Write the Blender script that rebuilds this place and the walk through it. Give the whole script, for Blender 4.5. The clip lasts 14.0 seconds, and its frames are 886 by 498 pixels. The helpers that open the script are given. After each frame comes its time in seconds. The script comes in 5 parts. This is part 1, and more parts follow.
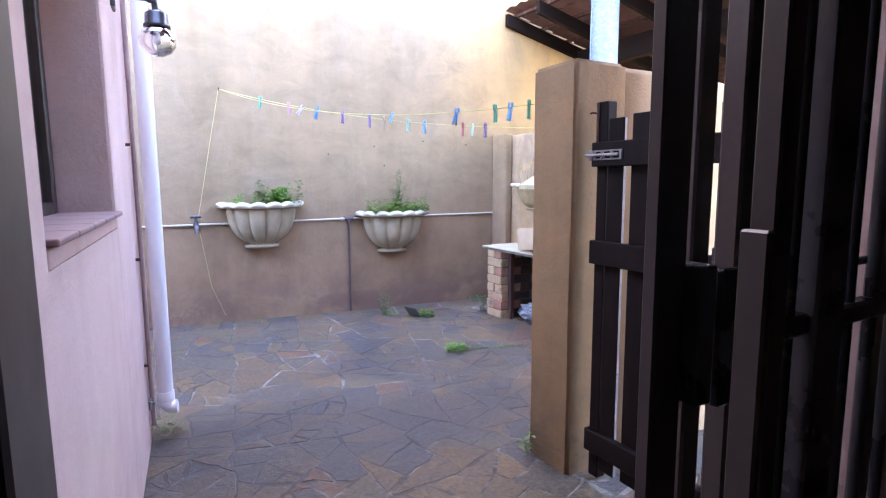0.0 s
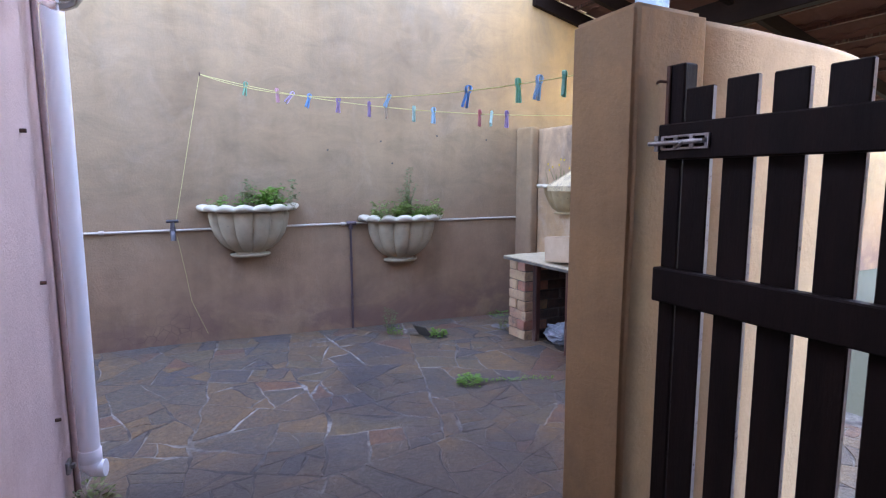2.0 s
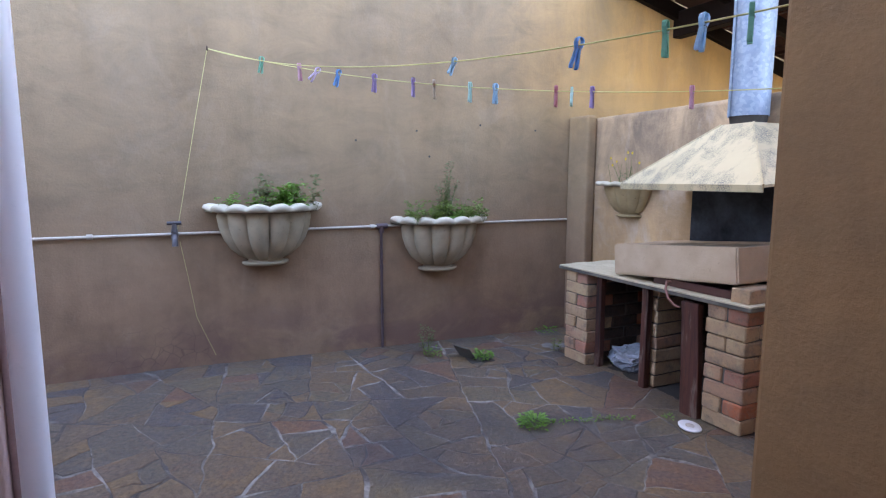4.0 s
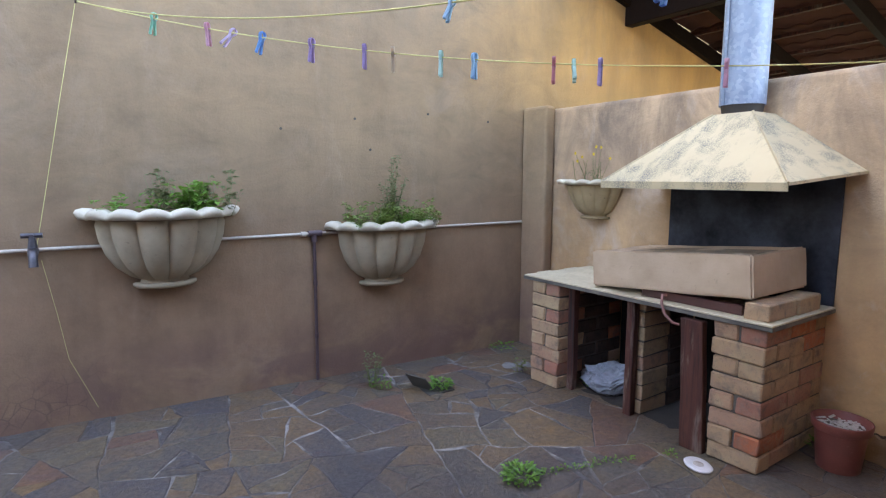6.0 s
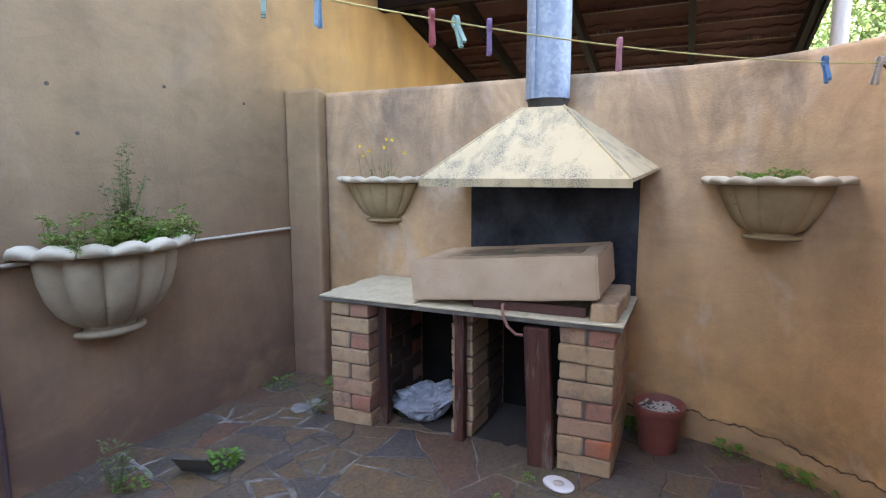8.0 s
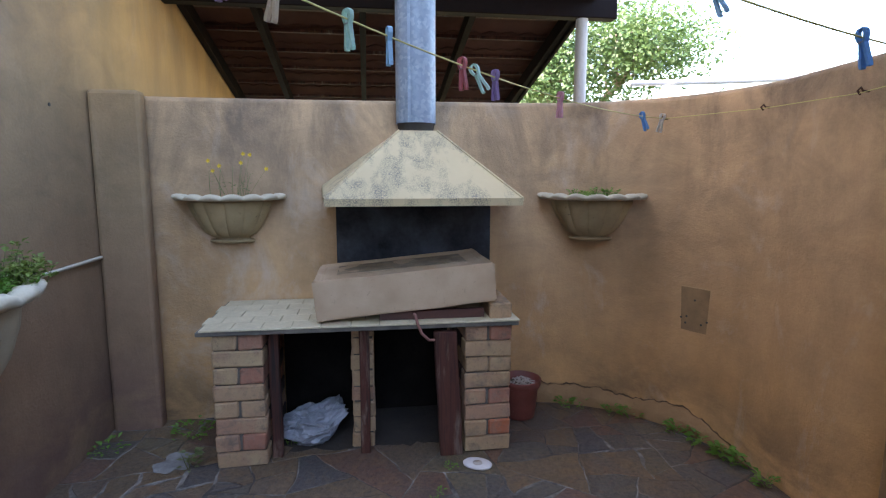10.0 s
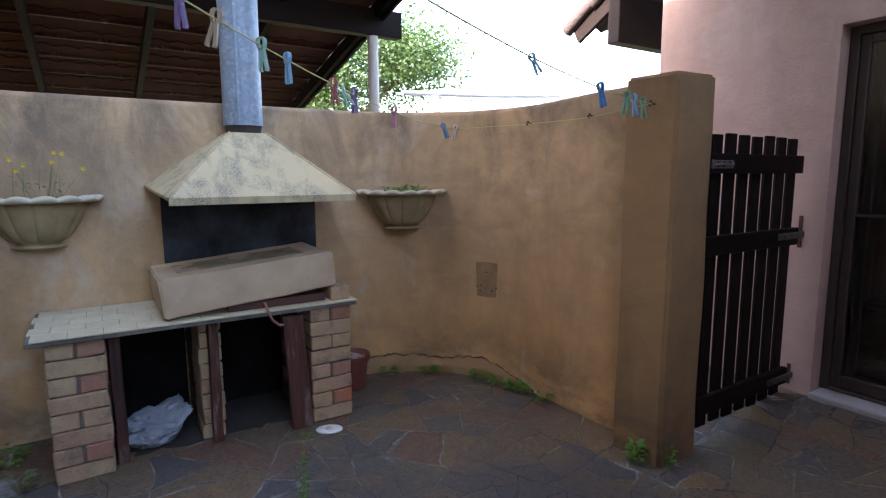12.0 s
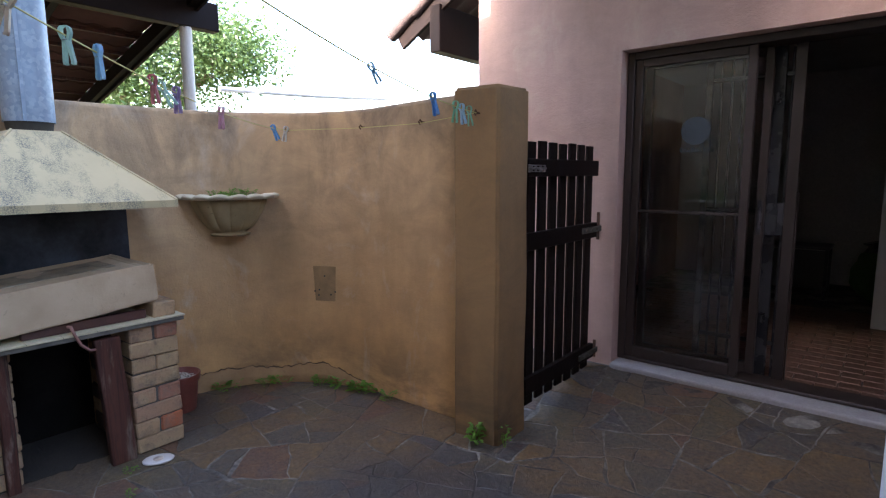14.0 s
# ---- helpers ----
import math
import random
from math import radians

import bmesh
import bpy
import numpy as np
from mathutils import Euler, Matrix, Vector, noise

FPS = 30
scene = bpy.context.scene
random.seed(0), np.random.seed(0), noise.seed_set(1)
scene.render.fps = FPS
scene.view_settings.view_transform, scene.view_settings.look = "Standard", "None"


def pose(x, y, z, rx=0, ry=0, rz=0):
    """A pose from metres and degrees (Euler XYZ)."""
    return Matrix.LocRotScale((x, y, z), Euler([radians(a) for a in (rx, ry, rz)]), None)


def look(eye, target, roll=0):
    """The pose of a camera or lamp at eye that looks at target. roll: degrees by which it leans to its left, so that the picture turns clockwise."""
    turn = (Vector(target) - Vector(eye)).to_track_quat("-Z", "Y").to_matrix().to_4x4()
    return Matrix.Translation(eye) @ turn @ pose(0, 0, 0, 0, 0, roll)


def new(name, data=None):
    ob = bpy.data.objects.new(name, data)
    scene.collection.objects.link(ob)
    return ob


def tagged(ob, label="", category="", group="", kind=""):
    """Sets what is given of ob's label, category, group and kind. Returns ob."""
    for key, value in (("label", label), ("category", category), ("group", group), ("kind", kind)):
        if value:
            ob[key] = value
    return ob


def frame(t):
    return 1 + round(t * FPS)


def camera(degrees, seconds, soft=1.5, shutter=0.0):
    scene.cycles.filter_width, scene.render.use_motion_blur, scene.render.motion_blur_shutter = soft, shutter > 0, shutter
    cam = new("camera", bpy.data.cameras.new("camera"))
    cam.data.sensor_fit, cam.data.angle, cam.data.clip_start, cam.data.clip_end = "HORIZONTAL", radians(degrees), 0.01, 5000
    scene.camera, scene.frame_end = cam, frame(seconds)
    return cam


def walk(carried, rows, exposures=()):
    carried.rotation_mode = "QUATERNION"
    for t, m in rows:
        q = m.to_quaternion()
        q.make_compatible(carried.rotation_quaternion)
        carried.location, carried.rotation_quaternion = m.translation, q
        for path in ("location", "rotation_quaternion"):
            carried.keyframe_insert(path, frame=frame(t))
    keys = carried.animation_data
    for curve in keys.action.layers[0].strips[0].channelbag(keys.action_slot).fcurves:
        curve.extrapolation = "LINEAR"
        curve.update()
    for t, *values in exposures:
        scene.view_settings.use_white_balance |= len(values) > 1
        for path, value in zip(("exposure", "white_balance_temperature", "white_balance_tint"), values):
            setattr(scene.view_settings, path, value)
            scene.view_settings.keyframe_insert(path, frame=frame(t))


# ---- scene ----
cam = camera(77.8, 14.0, soft=1.2)
METRES, EYE, TILT, LEAN, TURN = 4.472, 1.29, 0.0, 0.0, -29.0
ROWS = [
    (0.0, 0.0, 0.0, 0.0, -0.04, -7.27, 0.31),
    (0.5, 0.0049, 0.0281, -0.0035, 0.0, -7.22, 0.23),
    (1.0, 0.0153, 0.0682, -0.0051, 0.42, -7.23, 0.18),
    (1.5, 0.0211, 0.1059, -0.0042, 1.19, -7.2, 0.16),
    (2.0, 0.0169, 0.1505, -0.0012, 2.54, -7.23, 0.14),
    (2.5, 0.0068, 0.1914, -0.0027, 3.66, -7.23, 0.09),
    (3.0, -0.0136, 0.2357, -0.0004, 3.88, -7.22, 0.02),
    (3.5, -0.0317, 0.2641, -0.0034, 3.87, -7.3, -0.03),
    (6.0, -0.0975, 0.4257, -0.0089, -5.37, -7.38, -0.12),
    (6.5, -0.1163, 0.4629, -0.0083, -11.74, -7.41, -0.01),
    (7.0, -0.1356, 0.5086, -0.0106, -20.64, -7.52, 0.07),
    (7.5, -0.1483, 0.553, -0.0113, -28.32, -7.43, 0.09),
    (8.0, -0.1621, 0.595, -0.0087, -36.67, -7.69, 0.12),
    (10.5, -0.3548, 0.7699, 0.0128, -76.23, -7.62, 0.11),
    (11.0, -0.3862, 0.7844, 0.0121, -82.68, -7.66, 0.26),
    (11.5, -0.4083, 0.7981, 0.0133, -87.84, -7.7, 0.19),
    (12.0, -0.421, 0.8071, 0.0102, -93.42, -7.71, 0.22),
    (12.5, -0.4240, 0.8155, 0.0099, -98.65, -7.7, 0.19),
    (13.0, -0.4276, 0.8198, 0.0121, -103.68, -7.75, 0.2),
    (13.5, -0.4279, 0.8216, 0.0133, -107.90, -7.75, 0.27),
    (14.0, -0.4262, 0.8204, 0.0139, -111.30, -7.77, 0.33),
]
EXPOSURES = [(0.0, 5.40, 6250, 26), (1.5, 4.90, 6350, 26), (3.0, 4.41, 6500, 24), (6.5, 4.49, 7100, 19), (8.2, 4.46, 7000, 18), (10.3, 3.72, 6600, 16), (12.0, 3.64, 6500, 16), (14.0, 3.76, 6450, 15)]
walk(cam, [(t, pose(0, 0, EYE, TILT, LEAN, TURN) @ pose(METRES * x, METRES * y, METRES * z, 90 + pitch, roll, yaw)) for t, x, y, z, yaw, pitch, roll in ROWS], EXPOSURES)

# ---- world and sun ----
SUN_EL, SUN_AZ = radians(31), radians(0)
world = bpy.data.worlds.new("sky")
scene.world = world
world.use_nodes = True
wn = world.node_tree.nodes
sky = wn.new("ShaderNodeTexSky")
sky.sky_type = "NISHITA"
sky.sun_disc = False
sky.sun_elevation, sky.sun_rotation = SUN_EL, SUN_AZ
sky.air_density, sky.dust_density, sky.ozone_density = 1.0, 3.0, 0.6
world.node_tree.links.new(sky.outputs[0], wn["Background"].inputs[0])
wn["Background"].inputs[1].default_value = 0.15
sun = new("sun", bpy.data.lights.new("sun", "SUN"))
sun.data.energy, sun.data.angle, sun.data.color = 3.0, radians(0.5), (1.0, 0.95, 0.87)
sun.matrix_world = look((40 * math.sin(SUN_AZ) * math.cos(SUN_EL), 40 * math.cos(SUN_AZ) * math.cos(SUN_EL), 40 * math.sin(SUN_EL)), (0, 0, 0))

# ---- materials ----
def nodes_of(name):
    m = bpy.data.materials.new(name)
    m.use_nodes = True
    return m, m.node_tree.nodes, m.node_tree.links


def coords(n, l, stretch=(1, 1, 1), shift=True):
    """Object coordinates, shifted by the object's random number so that repeats differ."""
    tc, mp = n.new("ShaderNodeTexCoord"), n.new("ShaderNodeMapping")
    mp.inputs["Scale"].default_value = stretch
    l.new(tc.outputs["Object"], mp.inputs["Vector"])
    if shift:
        oi, mul = n.new("ShaderNodeObjectInfo"), n.new("ShaderNodeMath")
        mul.operation = "MULTIPLY"
        mul.inputs[1].default_value = 37.0
        l.new(oi.outputs["Random"], mul.inputs[0])
        l.new(mul.outputs[0], mp.inputs["Location"])
    return mp.outputs["Vector"]


def noisy(n, l, vec, scale, detail=5, rough=0.6, distort=0.0):
    t = n.new("ShaderNodeTexNoise")
    t.inputs["Scale"].default_value, t.inputs["Detail"].default_value = scale, detail
    t.inputs["Roughness"].default_value, t.inputs["Distortion"].default_value = rough, distort
    l.new(vec, t.inputs["Vector"])
    return t.outputs["Fac"]


def ramp(n, l, fac, stops, constant=False):
    r = n.new("ShaderNodeValToRGB")
    if constant:
        r.color_ramp.interpolation = "CONSTANT"
    e = r.color_ramp.elements
    while len(e) < len(stops):
        e.new(0.5)
    for i, (p, c) in enumerate(stops):
        e[i].position = p
        e[i].color = (*c, 1) if not isinstance(c, float) else (c, c, c, 1)
    l.new(fac, r.inputs[0])
    return r.outputs[0]


def mix(n, l, fac, a, b, mode="MIX"):
    m = n.new("ShaderNodeMix")
    m.data_type, m.blend_type = "RGBA", mode
    for s, v in ((m.inputs[0], fac), (m.inputs[6], a), (m.inputs[7], b)):
        if isinstance(v, (int, float)):
            s.default_value = v
        elif isinstance(v, tuple):
            s.default_value = (*v, 1)
        else:
            l.new(v, s)
    return m.outputs[2]


def finish(n, l, color, rough, bump_src, bump, dist=0.01, metal=0.0, rough_src=None):
    b = n["Principled BSDF"]
    if isinstance(color, tuple):
        b.inputs["Base Color"].default_value = (*color, 1)
    else:
        l.new(color, b.inputs["Base Color"])
    b.inputs["Metallic"].default_value = metal
    b.inputs["Roughness"].default_value = rough
    if rough_src is not None:
        mr = n.new("ShaderNodeMapRange")
        mr.inputs[3].default_value, mr.inputs[4].default_value = max(0.05, rough - 0.15), min(1, rough + 0.15)
        l.new(rough_src, mr.inputs[0])
        l.new(mr.outputs[0], b.inputs["Roughness"])
    if bump_src is not None:
        bp = n.new("ShaderNodeBump")
        bp.inputs["Strength"].default_value, bp.inputs["Distance"].default_value = bump, dist
        l.new(bump_src, bp.inputs["Height"])
        l.new(bp.outputs[0], b.inputs["Normal"])
    return b


def surf(name, c1, c2, c3=None, big=2.0, fine=40.0, rough=0.8, bump=0.3, dist=0.004, metal=0.0, stretch=(1, 1, 1), spots=0.0):
    """A weathered surface: two colours in blotches, a third in fine spots, fine relief."""
    m, n, l = nodes_of(name)
    v = coords(n, l, stretch)
    a, f = noisy(n, l, v, big), noisy(n, l, v, fine, 6, 0.7)
    c = ramp(n, l, a, [(0.32, c1), (0.68, c2)])
    if c3:
        lo = 0.62 - spots
        c = mix(n, l, ramp(n, l, f, [(lo, 0.0), (lo + 0.12, 1.0)]), c, c3)
    else:
        g = ramp(n, l, f, [(0.3, (0.78, 0.78, 0.78)), (0.7, (1.0, 1.0, 1.0))])
        c = mix(n, l, 1.0, c, g, "MULTIPLY")
    finish(n, l, c, rough, f, bump, dist, metal, a)
    return m


def plaster(name, upper, upper2, lower, under, line=0.93, soft=0.12, stain=0.5, warm_x=None, streaks=0.35, rain=None, cracks=None, bloom=0.0, damp=None):
    """Old painted plaster: mottled above, another paint under a line, rain streaks, hairline relief."""
    m, n, l = nodes_of(name)
    v = coords(n, l, shift=False)
    vs = coords(n, l, (1, 1, 0.16), shift=False)
    sep = n.new("ShaderNodeSeparateXYZ")
    l.new(v, sep.inputs[0])
    big, mid, fine = noisy(n, l, v, 1.3, 5, 0.6, 0.4), noisy(n, l, v, 5.5, 6, 0.65), noisy(n, l, v, 70, 6, 0.7)
    blot = noisy(n, l, coords(n, l, (1, 1, 1.8), shift=False), 3.2, 7, 0.72, 0.6)
    up = ramp(n, l, blot, [(0.30, upper2), (0.66, upper)])
    low = ramp(n, l, mid, [(0.3, under), (0.7, lower)])
    add = n.new("ShaderNodeMath")
    add.operation = "MULTIPLY_ADD"
    l.new(big, add.inputs[0])
    add.inputs[1].default_value = 0.25
    l.new(sep.outputs["Z"], add.inputs[2])
    mr = n.new("ShaderNodeMapRange")
    mr.inputs[1].default_value, mr.inputs[2].default_value = line + 0.12 - soft, line + 0.12 + soft
    l.new(add.outputs[0], mr.inputs[0])
    c = mix(n, l, mr.outputs[0], low, up)
    if warm_x:
        x0, x1, paint = warm_x
        ad2 = n.new("ShaderNodeMath")
        ad2.operation = "MULTIPLY_ADD"
        l.new(blot, ad2.inputs[0])
        ad2.inputs[1].default_value = 0.8
        l.new(sep.outputs["X"], ad2.inputs[2])
        mx = n.new("ShaderNodeMapRange")
        mx.inputs[1].default_value, mx.inputs[2].default_value = x0 + 0.4, x1 + 0.4
        l.new(ad2.outputs[0], mx.inputs[0])
        high = n.new("ShaderNodeMapRange")
        high.inputs[1].default_value, high.inputs[2].default_value = 1.5, 2.1
        l.new(sep.outputs["Z"], high.inputs[0])
        both = n.new("ShaderNodeMath")
        both.operation = "MULTIPLY"
        l.new(mx.outputs[0], both.inputs[0])
        l.new(high.outputs[0], both.inputs[1])
        c = mix(n, l, both.outputs[0], c, paint)
    st = ramp(n, l, noisy(n, l, vs, 3.4, 5, 0.6, 0.2), [(0.34, 1.0), (0.56, 0.0)])
    sm = n.new("ShaderNodeMath")
    sm.operation = "MULTIPLY"
    sm.inputs[1].default_value = streaks
    l.new(st, sm.inputs[0])
    c = mix(n, l, sm.outputs[0], c, (0.60, 0.57, 0.53), "MULTIPLY")
    def band(socket, a, b):
        q = n.new("ShaderNodeMapRange")
        q.inputs[1].default_value, q.inputs[2].default_value = a, b
        l.new(socket, q.inputs[0])
        return q.outputs[0]
    def times(a, b):
        q = n.new("ShaderNodeMath")
        q.operation = "MULTIPLY"
        for k, w in enumerate((a, b)):
            if isinstance(w, float):
                q.inputs[k].default_value = w
            else:
                l.new(w, q.inputs[k])
        return q.outputs[0]
    if bloom:
        bl = ramp(n, l, noisy(n, l, coords(n, l, (1, 1, 0.6), shift=False), 2.6, 7, 0.7, 0.8), [(0.55, 0.0), (0.68, 1.0)])
        c = mix(n, l, times(bl, bloom), c, (0.60, 0.50, 0.40))
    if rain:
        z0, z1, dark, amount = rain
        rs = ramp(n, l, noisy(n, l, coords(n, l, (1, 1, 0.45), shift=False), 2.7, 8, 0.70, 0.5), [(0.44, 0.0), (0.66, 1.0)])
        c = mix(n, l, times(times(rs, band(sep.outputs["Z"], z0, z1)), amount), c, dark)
    if damp:
        z0, z1, paint = damp
        patch_of = ramp(n, l, noisy(n, l, coords(n, l, (1, 1, 1.6), shift=False), 1.5, 8, 0.68, 0.6), [(0.40, 0.0), (0.56, 1.0)])
        c = mix(n, l, times(times(patch_of, band(sep.outputs["Z"], z1, z0)), 0.75), c, paint)
    if cracks:
        x0, x1, z0, z1 = cracks
        vo = n.new("ShaderNodeTexVoronoi")
        vo.feature = "DISTANCE_TO_EDGE"
        vo.inputs["Scale"].default_value = 12
        l.new(v, vo.inputs["Vector"])
        edge = ramp(n, l, vo.outputs["Distance"], [(0.012, 1.0), (0.035, 0.0)])
        where = times(times(band(sep.outputs["X"], x0, x0 + 0.3), band(sep.outputs["X"], x1, x1 - 0.3)), times(band(sep.outputs["Z"], z1, z1 - 0.2), band(sep.outputs["Z"], z0, z0 + 0.05)))
        patchy = ramp(n, l, mid, [(0.42, 0.0), (0.52, 1.0)])
        c = mix(n, l, times(times(times(edge, where), patchy), 0.6), c, (0.12, 0.075, 0.055))
    g = ramp(n, l, fine, [(0.25, (0.86, 0.86, 0.86)), (0.7, (1.0, 1.0, 1.0))])
    c = mix(n, l, stain, c, g, "MULTIPLY")
    h = n.new("ShaderNodeMath")
    h.operation = "MULTIPLY_ADD"
    l.new(mid, h.inputs[0])
    h.inputs[1].default_value = 1.6
    l.new(fine, h.inputs[2])
    finish(n, l, c, 0.9, h.outputs[0], 0.35, 0.012)
    return m


def random_pick(name, cols, c_fine, fine=45.0, rough=0.75, bump=0.4, dist=0.004, big=6.0, stain=None):
    """One of several colours by the object's own random number, with blotches and grain."""
    m, n, l = nodes_of(name)
    v = coords(n, l)
    oi = n.new("ShaderNodeObjectInfo")
    base = ramp(n, l, oi.outputs["Random"], [(i / len(cols), c) for i, c in enumerate(cols)], True)
    a, f = noisy(n, l, v, big, 6, 0.65, 0.5), noisy(n, l, v, fine, 6, 0.7)
    c = mix(n, l, ramp(n, l, a, [(0.35, 0.0), (0.72, 0.7)]), base, c_fine)
    if stain:
        wv = n.new("ShaderNodeNewGeometry")
        d = noisy(n, l, wv.outputs["Position"], 1.1, 7, 0.66, 1.2)
        c = mix(n, l, ramp(n, l, d, [(0.44, 0.0), (0.60, 0.85)]), c, stain)
    g = ramp(n, l, f, [(0.25, (0.68, 0.68, 0.68)), (0.7, (1.0, 1.0, 1.0))])
    c = mix(n, l, 1.0, c, g, "MULTIPLY")
    finish(n, l, c, rough, f, bump, dist, 0.0, a)
    return m


def yard_dirt(n, l, c):
    """Silt and damp that lie over stones and joints alike, by place in the yard."""
    g = n.new("ShaderNodeNewGeometry")
    pos = g.outputs["Position"]
    silt = ramp(n, l, noisy(n, l, pos, 1.7, 8, 0.7, 1.0), [(0.48, 0.0), (0.62, 0.42)])
    c = mix(n, l, silt, c, ramp(n, l, noisy(n, l, pos, 9, 6, 0.7), [(0.3, (0.085, 0.068, 0.050)), (0.7, (0.155, 0.118, 0.080))]))
    # the damp run from the downpipe's outlet
    run = n.new("ShaderNodeVectorMath")
    run.operation = "DISTANCE"
    flat = n.new("ShaderNodeVectorMath")
    flat.operation = "MULTIPLY"
    flat.inputs[1].default_value = (0.62, 1.3, 0.0)
    l.new(pos, flat.inputs[0])
    l.new(flat.outputs[0], run.inputs[0])
    run.inputs[1].default_value = (0.5, 3.45, 0.0)
    near = n.new("ShaderNodeMapRange")
    near.inputs[1].default_value, near.inputs[2].default_value, near.inputs[3].default_value, near.inputs[4].default_value = 0.25, 1.0, 0.17, -0.02
    l.new(run.outputs["Value"], near.inputs[0])
    wet = n.new("ShaderNodeMath")
    l.new(noisy(n, l, pos, 0.9, 6, 0.62, 0.8), wet.inputs[0])
    l.new(near.outputs[0], wet.inputs[1])
    damp = ramp(n, l, wet.outputs[0], [(0.50, 0.0), (0.64, 0.65)])
    c = mix(n, l, damp, c, (0.056, 0.053, 0.058))
    speck = ramp(n, l, noisy(n, l, pos, 26, 5, 0.75), [(0.66, 0.0), (0.73, 0.7)])
    return mix(n, l, speck, c, (0.17, 0.16, 0.15)), damp


def flagstone():
    """Split slate: rust, grey and olive veils inside each stone, cleft relief, damp gloss."""
    m, n, l = nodes_of("slate_flagstone")
    v = coords(n, l)
    oi = n.new("ShaderNodeObjectInfo")
    cols = [(0.18, 0.110, 0.050), (0.105, 0.088, 0.070), (0.215, 0.128, 0.05), (0.145, 0.098, 0.058), (0.08, 0.074, 0.076), (0.19, 0.085, 0.045), (0.155, 0.118, 0.062), (0.17, 0.110, 0.064), (0.115, 0.095, 0.068), (0.21, 0.128, 0.056)]
    base = ramp(n, l, oi.outputs["Random"], [(i / len(cols), c) for i, c in enumerate(cols)], True)
    a = noisy(n, l, v, 5.5, 8, 0.68, 1.4)
    veil = ramp(n, l, a, [(0.30, (0.225, 0.125, 0.048)), (0.44, (0.15, 0.102, 0.060)), (0.56, (0.085, 0.078, 0.074)), (0.70, (0.17, 0.080, 0.045))])
    c = mix(n, l, 0.42, base, veil)
    c, damp = yard_dirt(n, l, c)
    f = noisy(n, l, v, 55, 6, 0.75)
    c = mix(n, l, 1.0, c, ramp(n, l, f, [(0.30, (0.45, 0.45, 0.45)), (0.66, (1.18, 1.18, 1.18))]), "MULTIPLY")
    h = n.new("ShaderNodeMath")
    h.operation = "MULTIPLY_ADD"
    l.new(noisy(n, l, v, 9, 7, 0.72, 0.8), h.inputs[0])
    h.inputs[1].default_value = 2.0
    l.new(f, h.inputs[2])
    b = finish(n, l, c, 0.6, h.outputs[0], 0.8, 0.010)
    l.new(ramp(n, l, damp, [(0.0, 0.62), (0.75, 0.42)]), b.inputs["Roughness"])
    return m


def joint_mortar():
    """Dirty joints with pale crumbs of mortar left in some of them."""
    m, n, l = nodes_of("joint_mortar")
    v = coords(n, l, shift=False)
    pale = ramp(n, l, noisy(n, l, v, 3.4, 7, 0.72, 0.6), [(0.44, (0.078, 0.068, 0.060)), (0.60, (0.32, 0.295, 0.26))])
    c, damp = yard_dirt(n, l, pale)
    f = noisy(n, l, v, 40, 6, 0.75)
    c = mix(n, l, 1.0, c, ramp(n, l, f, [(0.3, (0.55, 0.55, 0.55)), (0.7, (1.1, 1.1, 1.1))]), "MULTIPLY")
    finish(n, l, c, 0.85, f, 0.7, 0.008)
    return m


def stock_brick():
    """Weathered stocks: a tone for each brick, buff and pink flashing, dark pits."""
    m, n, l = nodes_of("stock_brick")
    v = coords(n, l)
    oi = n.new("ShaderNodeObjectInfo")
    cols = [(0.45, 0.29, 0.16), (0.40, 0.205, 0.135), (0.48, 0.34, 0.19), (0.46, 0.145, 0.065), (0.45, 0.255, 0.155), (0.46, 0.30, 0.17), (0.39, 0.17, 0.11), (0.45, 0.30, 0.165), (0.46, 0.27, 0.16), (0.46, 0.31, 0.17)]
    base = ramp(n, l, oi.outputs["Random"], [(i / len(cols), c) for i, c in enumerate(cols)], True)
    flash = ramp(n, l, noisy(n, l, v, 17, 6, 0.7, 0.8), [(0.42, 0.0), (0.68, 0.65)])
    c = mix(n, l, flash, base, ramp(n, l, noisy(n, l, v, 7, 4), [(0.38, (0.50, 0.40, 0.23)), (0.55, (0.36, 0.21, 0.145)), (0.68, (0.27, 0.21, 0.16))]))
    pits = noisy(n, l, v, 70, 7, 0.85)
    c = mix(n, l, ramp(n, l, pits, [(0.54, 0.0), (0.66, 0.7)]), c, (0.16, 0.11, 0.08))
    grime = ramp(n, l, noisy(n, l, v, 10, 6, 0.7, 0.5), [(0.52, 0.0), (0.68, 0.75)])
    c = mix(n, l, grime, c, (0.15, 0.125, 0.10))
    finish(n, l, c, 0.93, pits, 0.9, 0.008)
    return m


def old_wood():
    """Red-stained timber worn to grey and black along the grain."""
    m, n, l = nodes_of("red_brown_wood")
    g = noisy(n, l, coords(n, l, (34, 34, 1.6)), 1.0, 7, 0.7, 0.6)
    c = ramp(n, l, g, [(0.34, (0.011, 0.007, 0.006)), (0.47, (0.058, 0.016, 0.010)), (0.58, (0.092, 0.028, 0.016)), (0.70, (0.026, 0.013, 0.010))])
    w = ramp(n, l, noisy(n, l, coords(n, l, (14, 14, 2.2)), 1.0, 7, 0.72, 0.4), [(0.56, 0.0), (0.68, 0.8)])
    c = mix(n, l, w, c, (0.20, 0.15, 0.115))
    finish(n, l, c, 0.7, g, 0.6, 0.006)
    return m


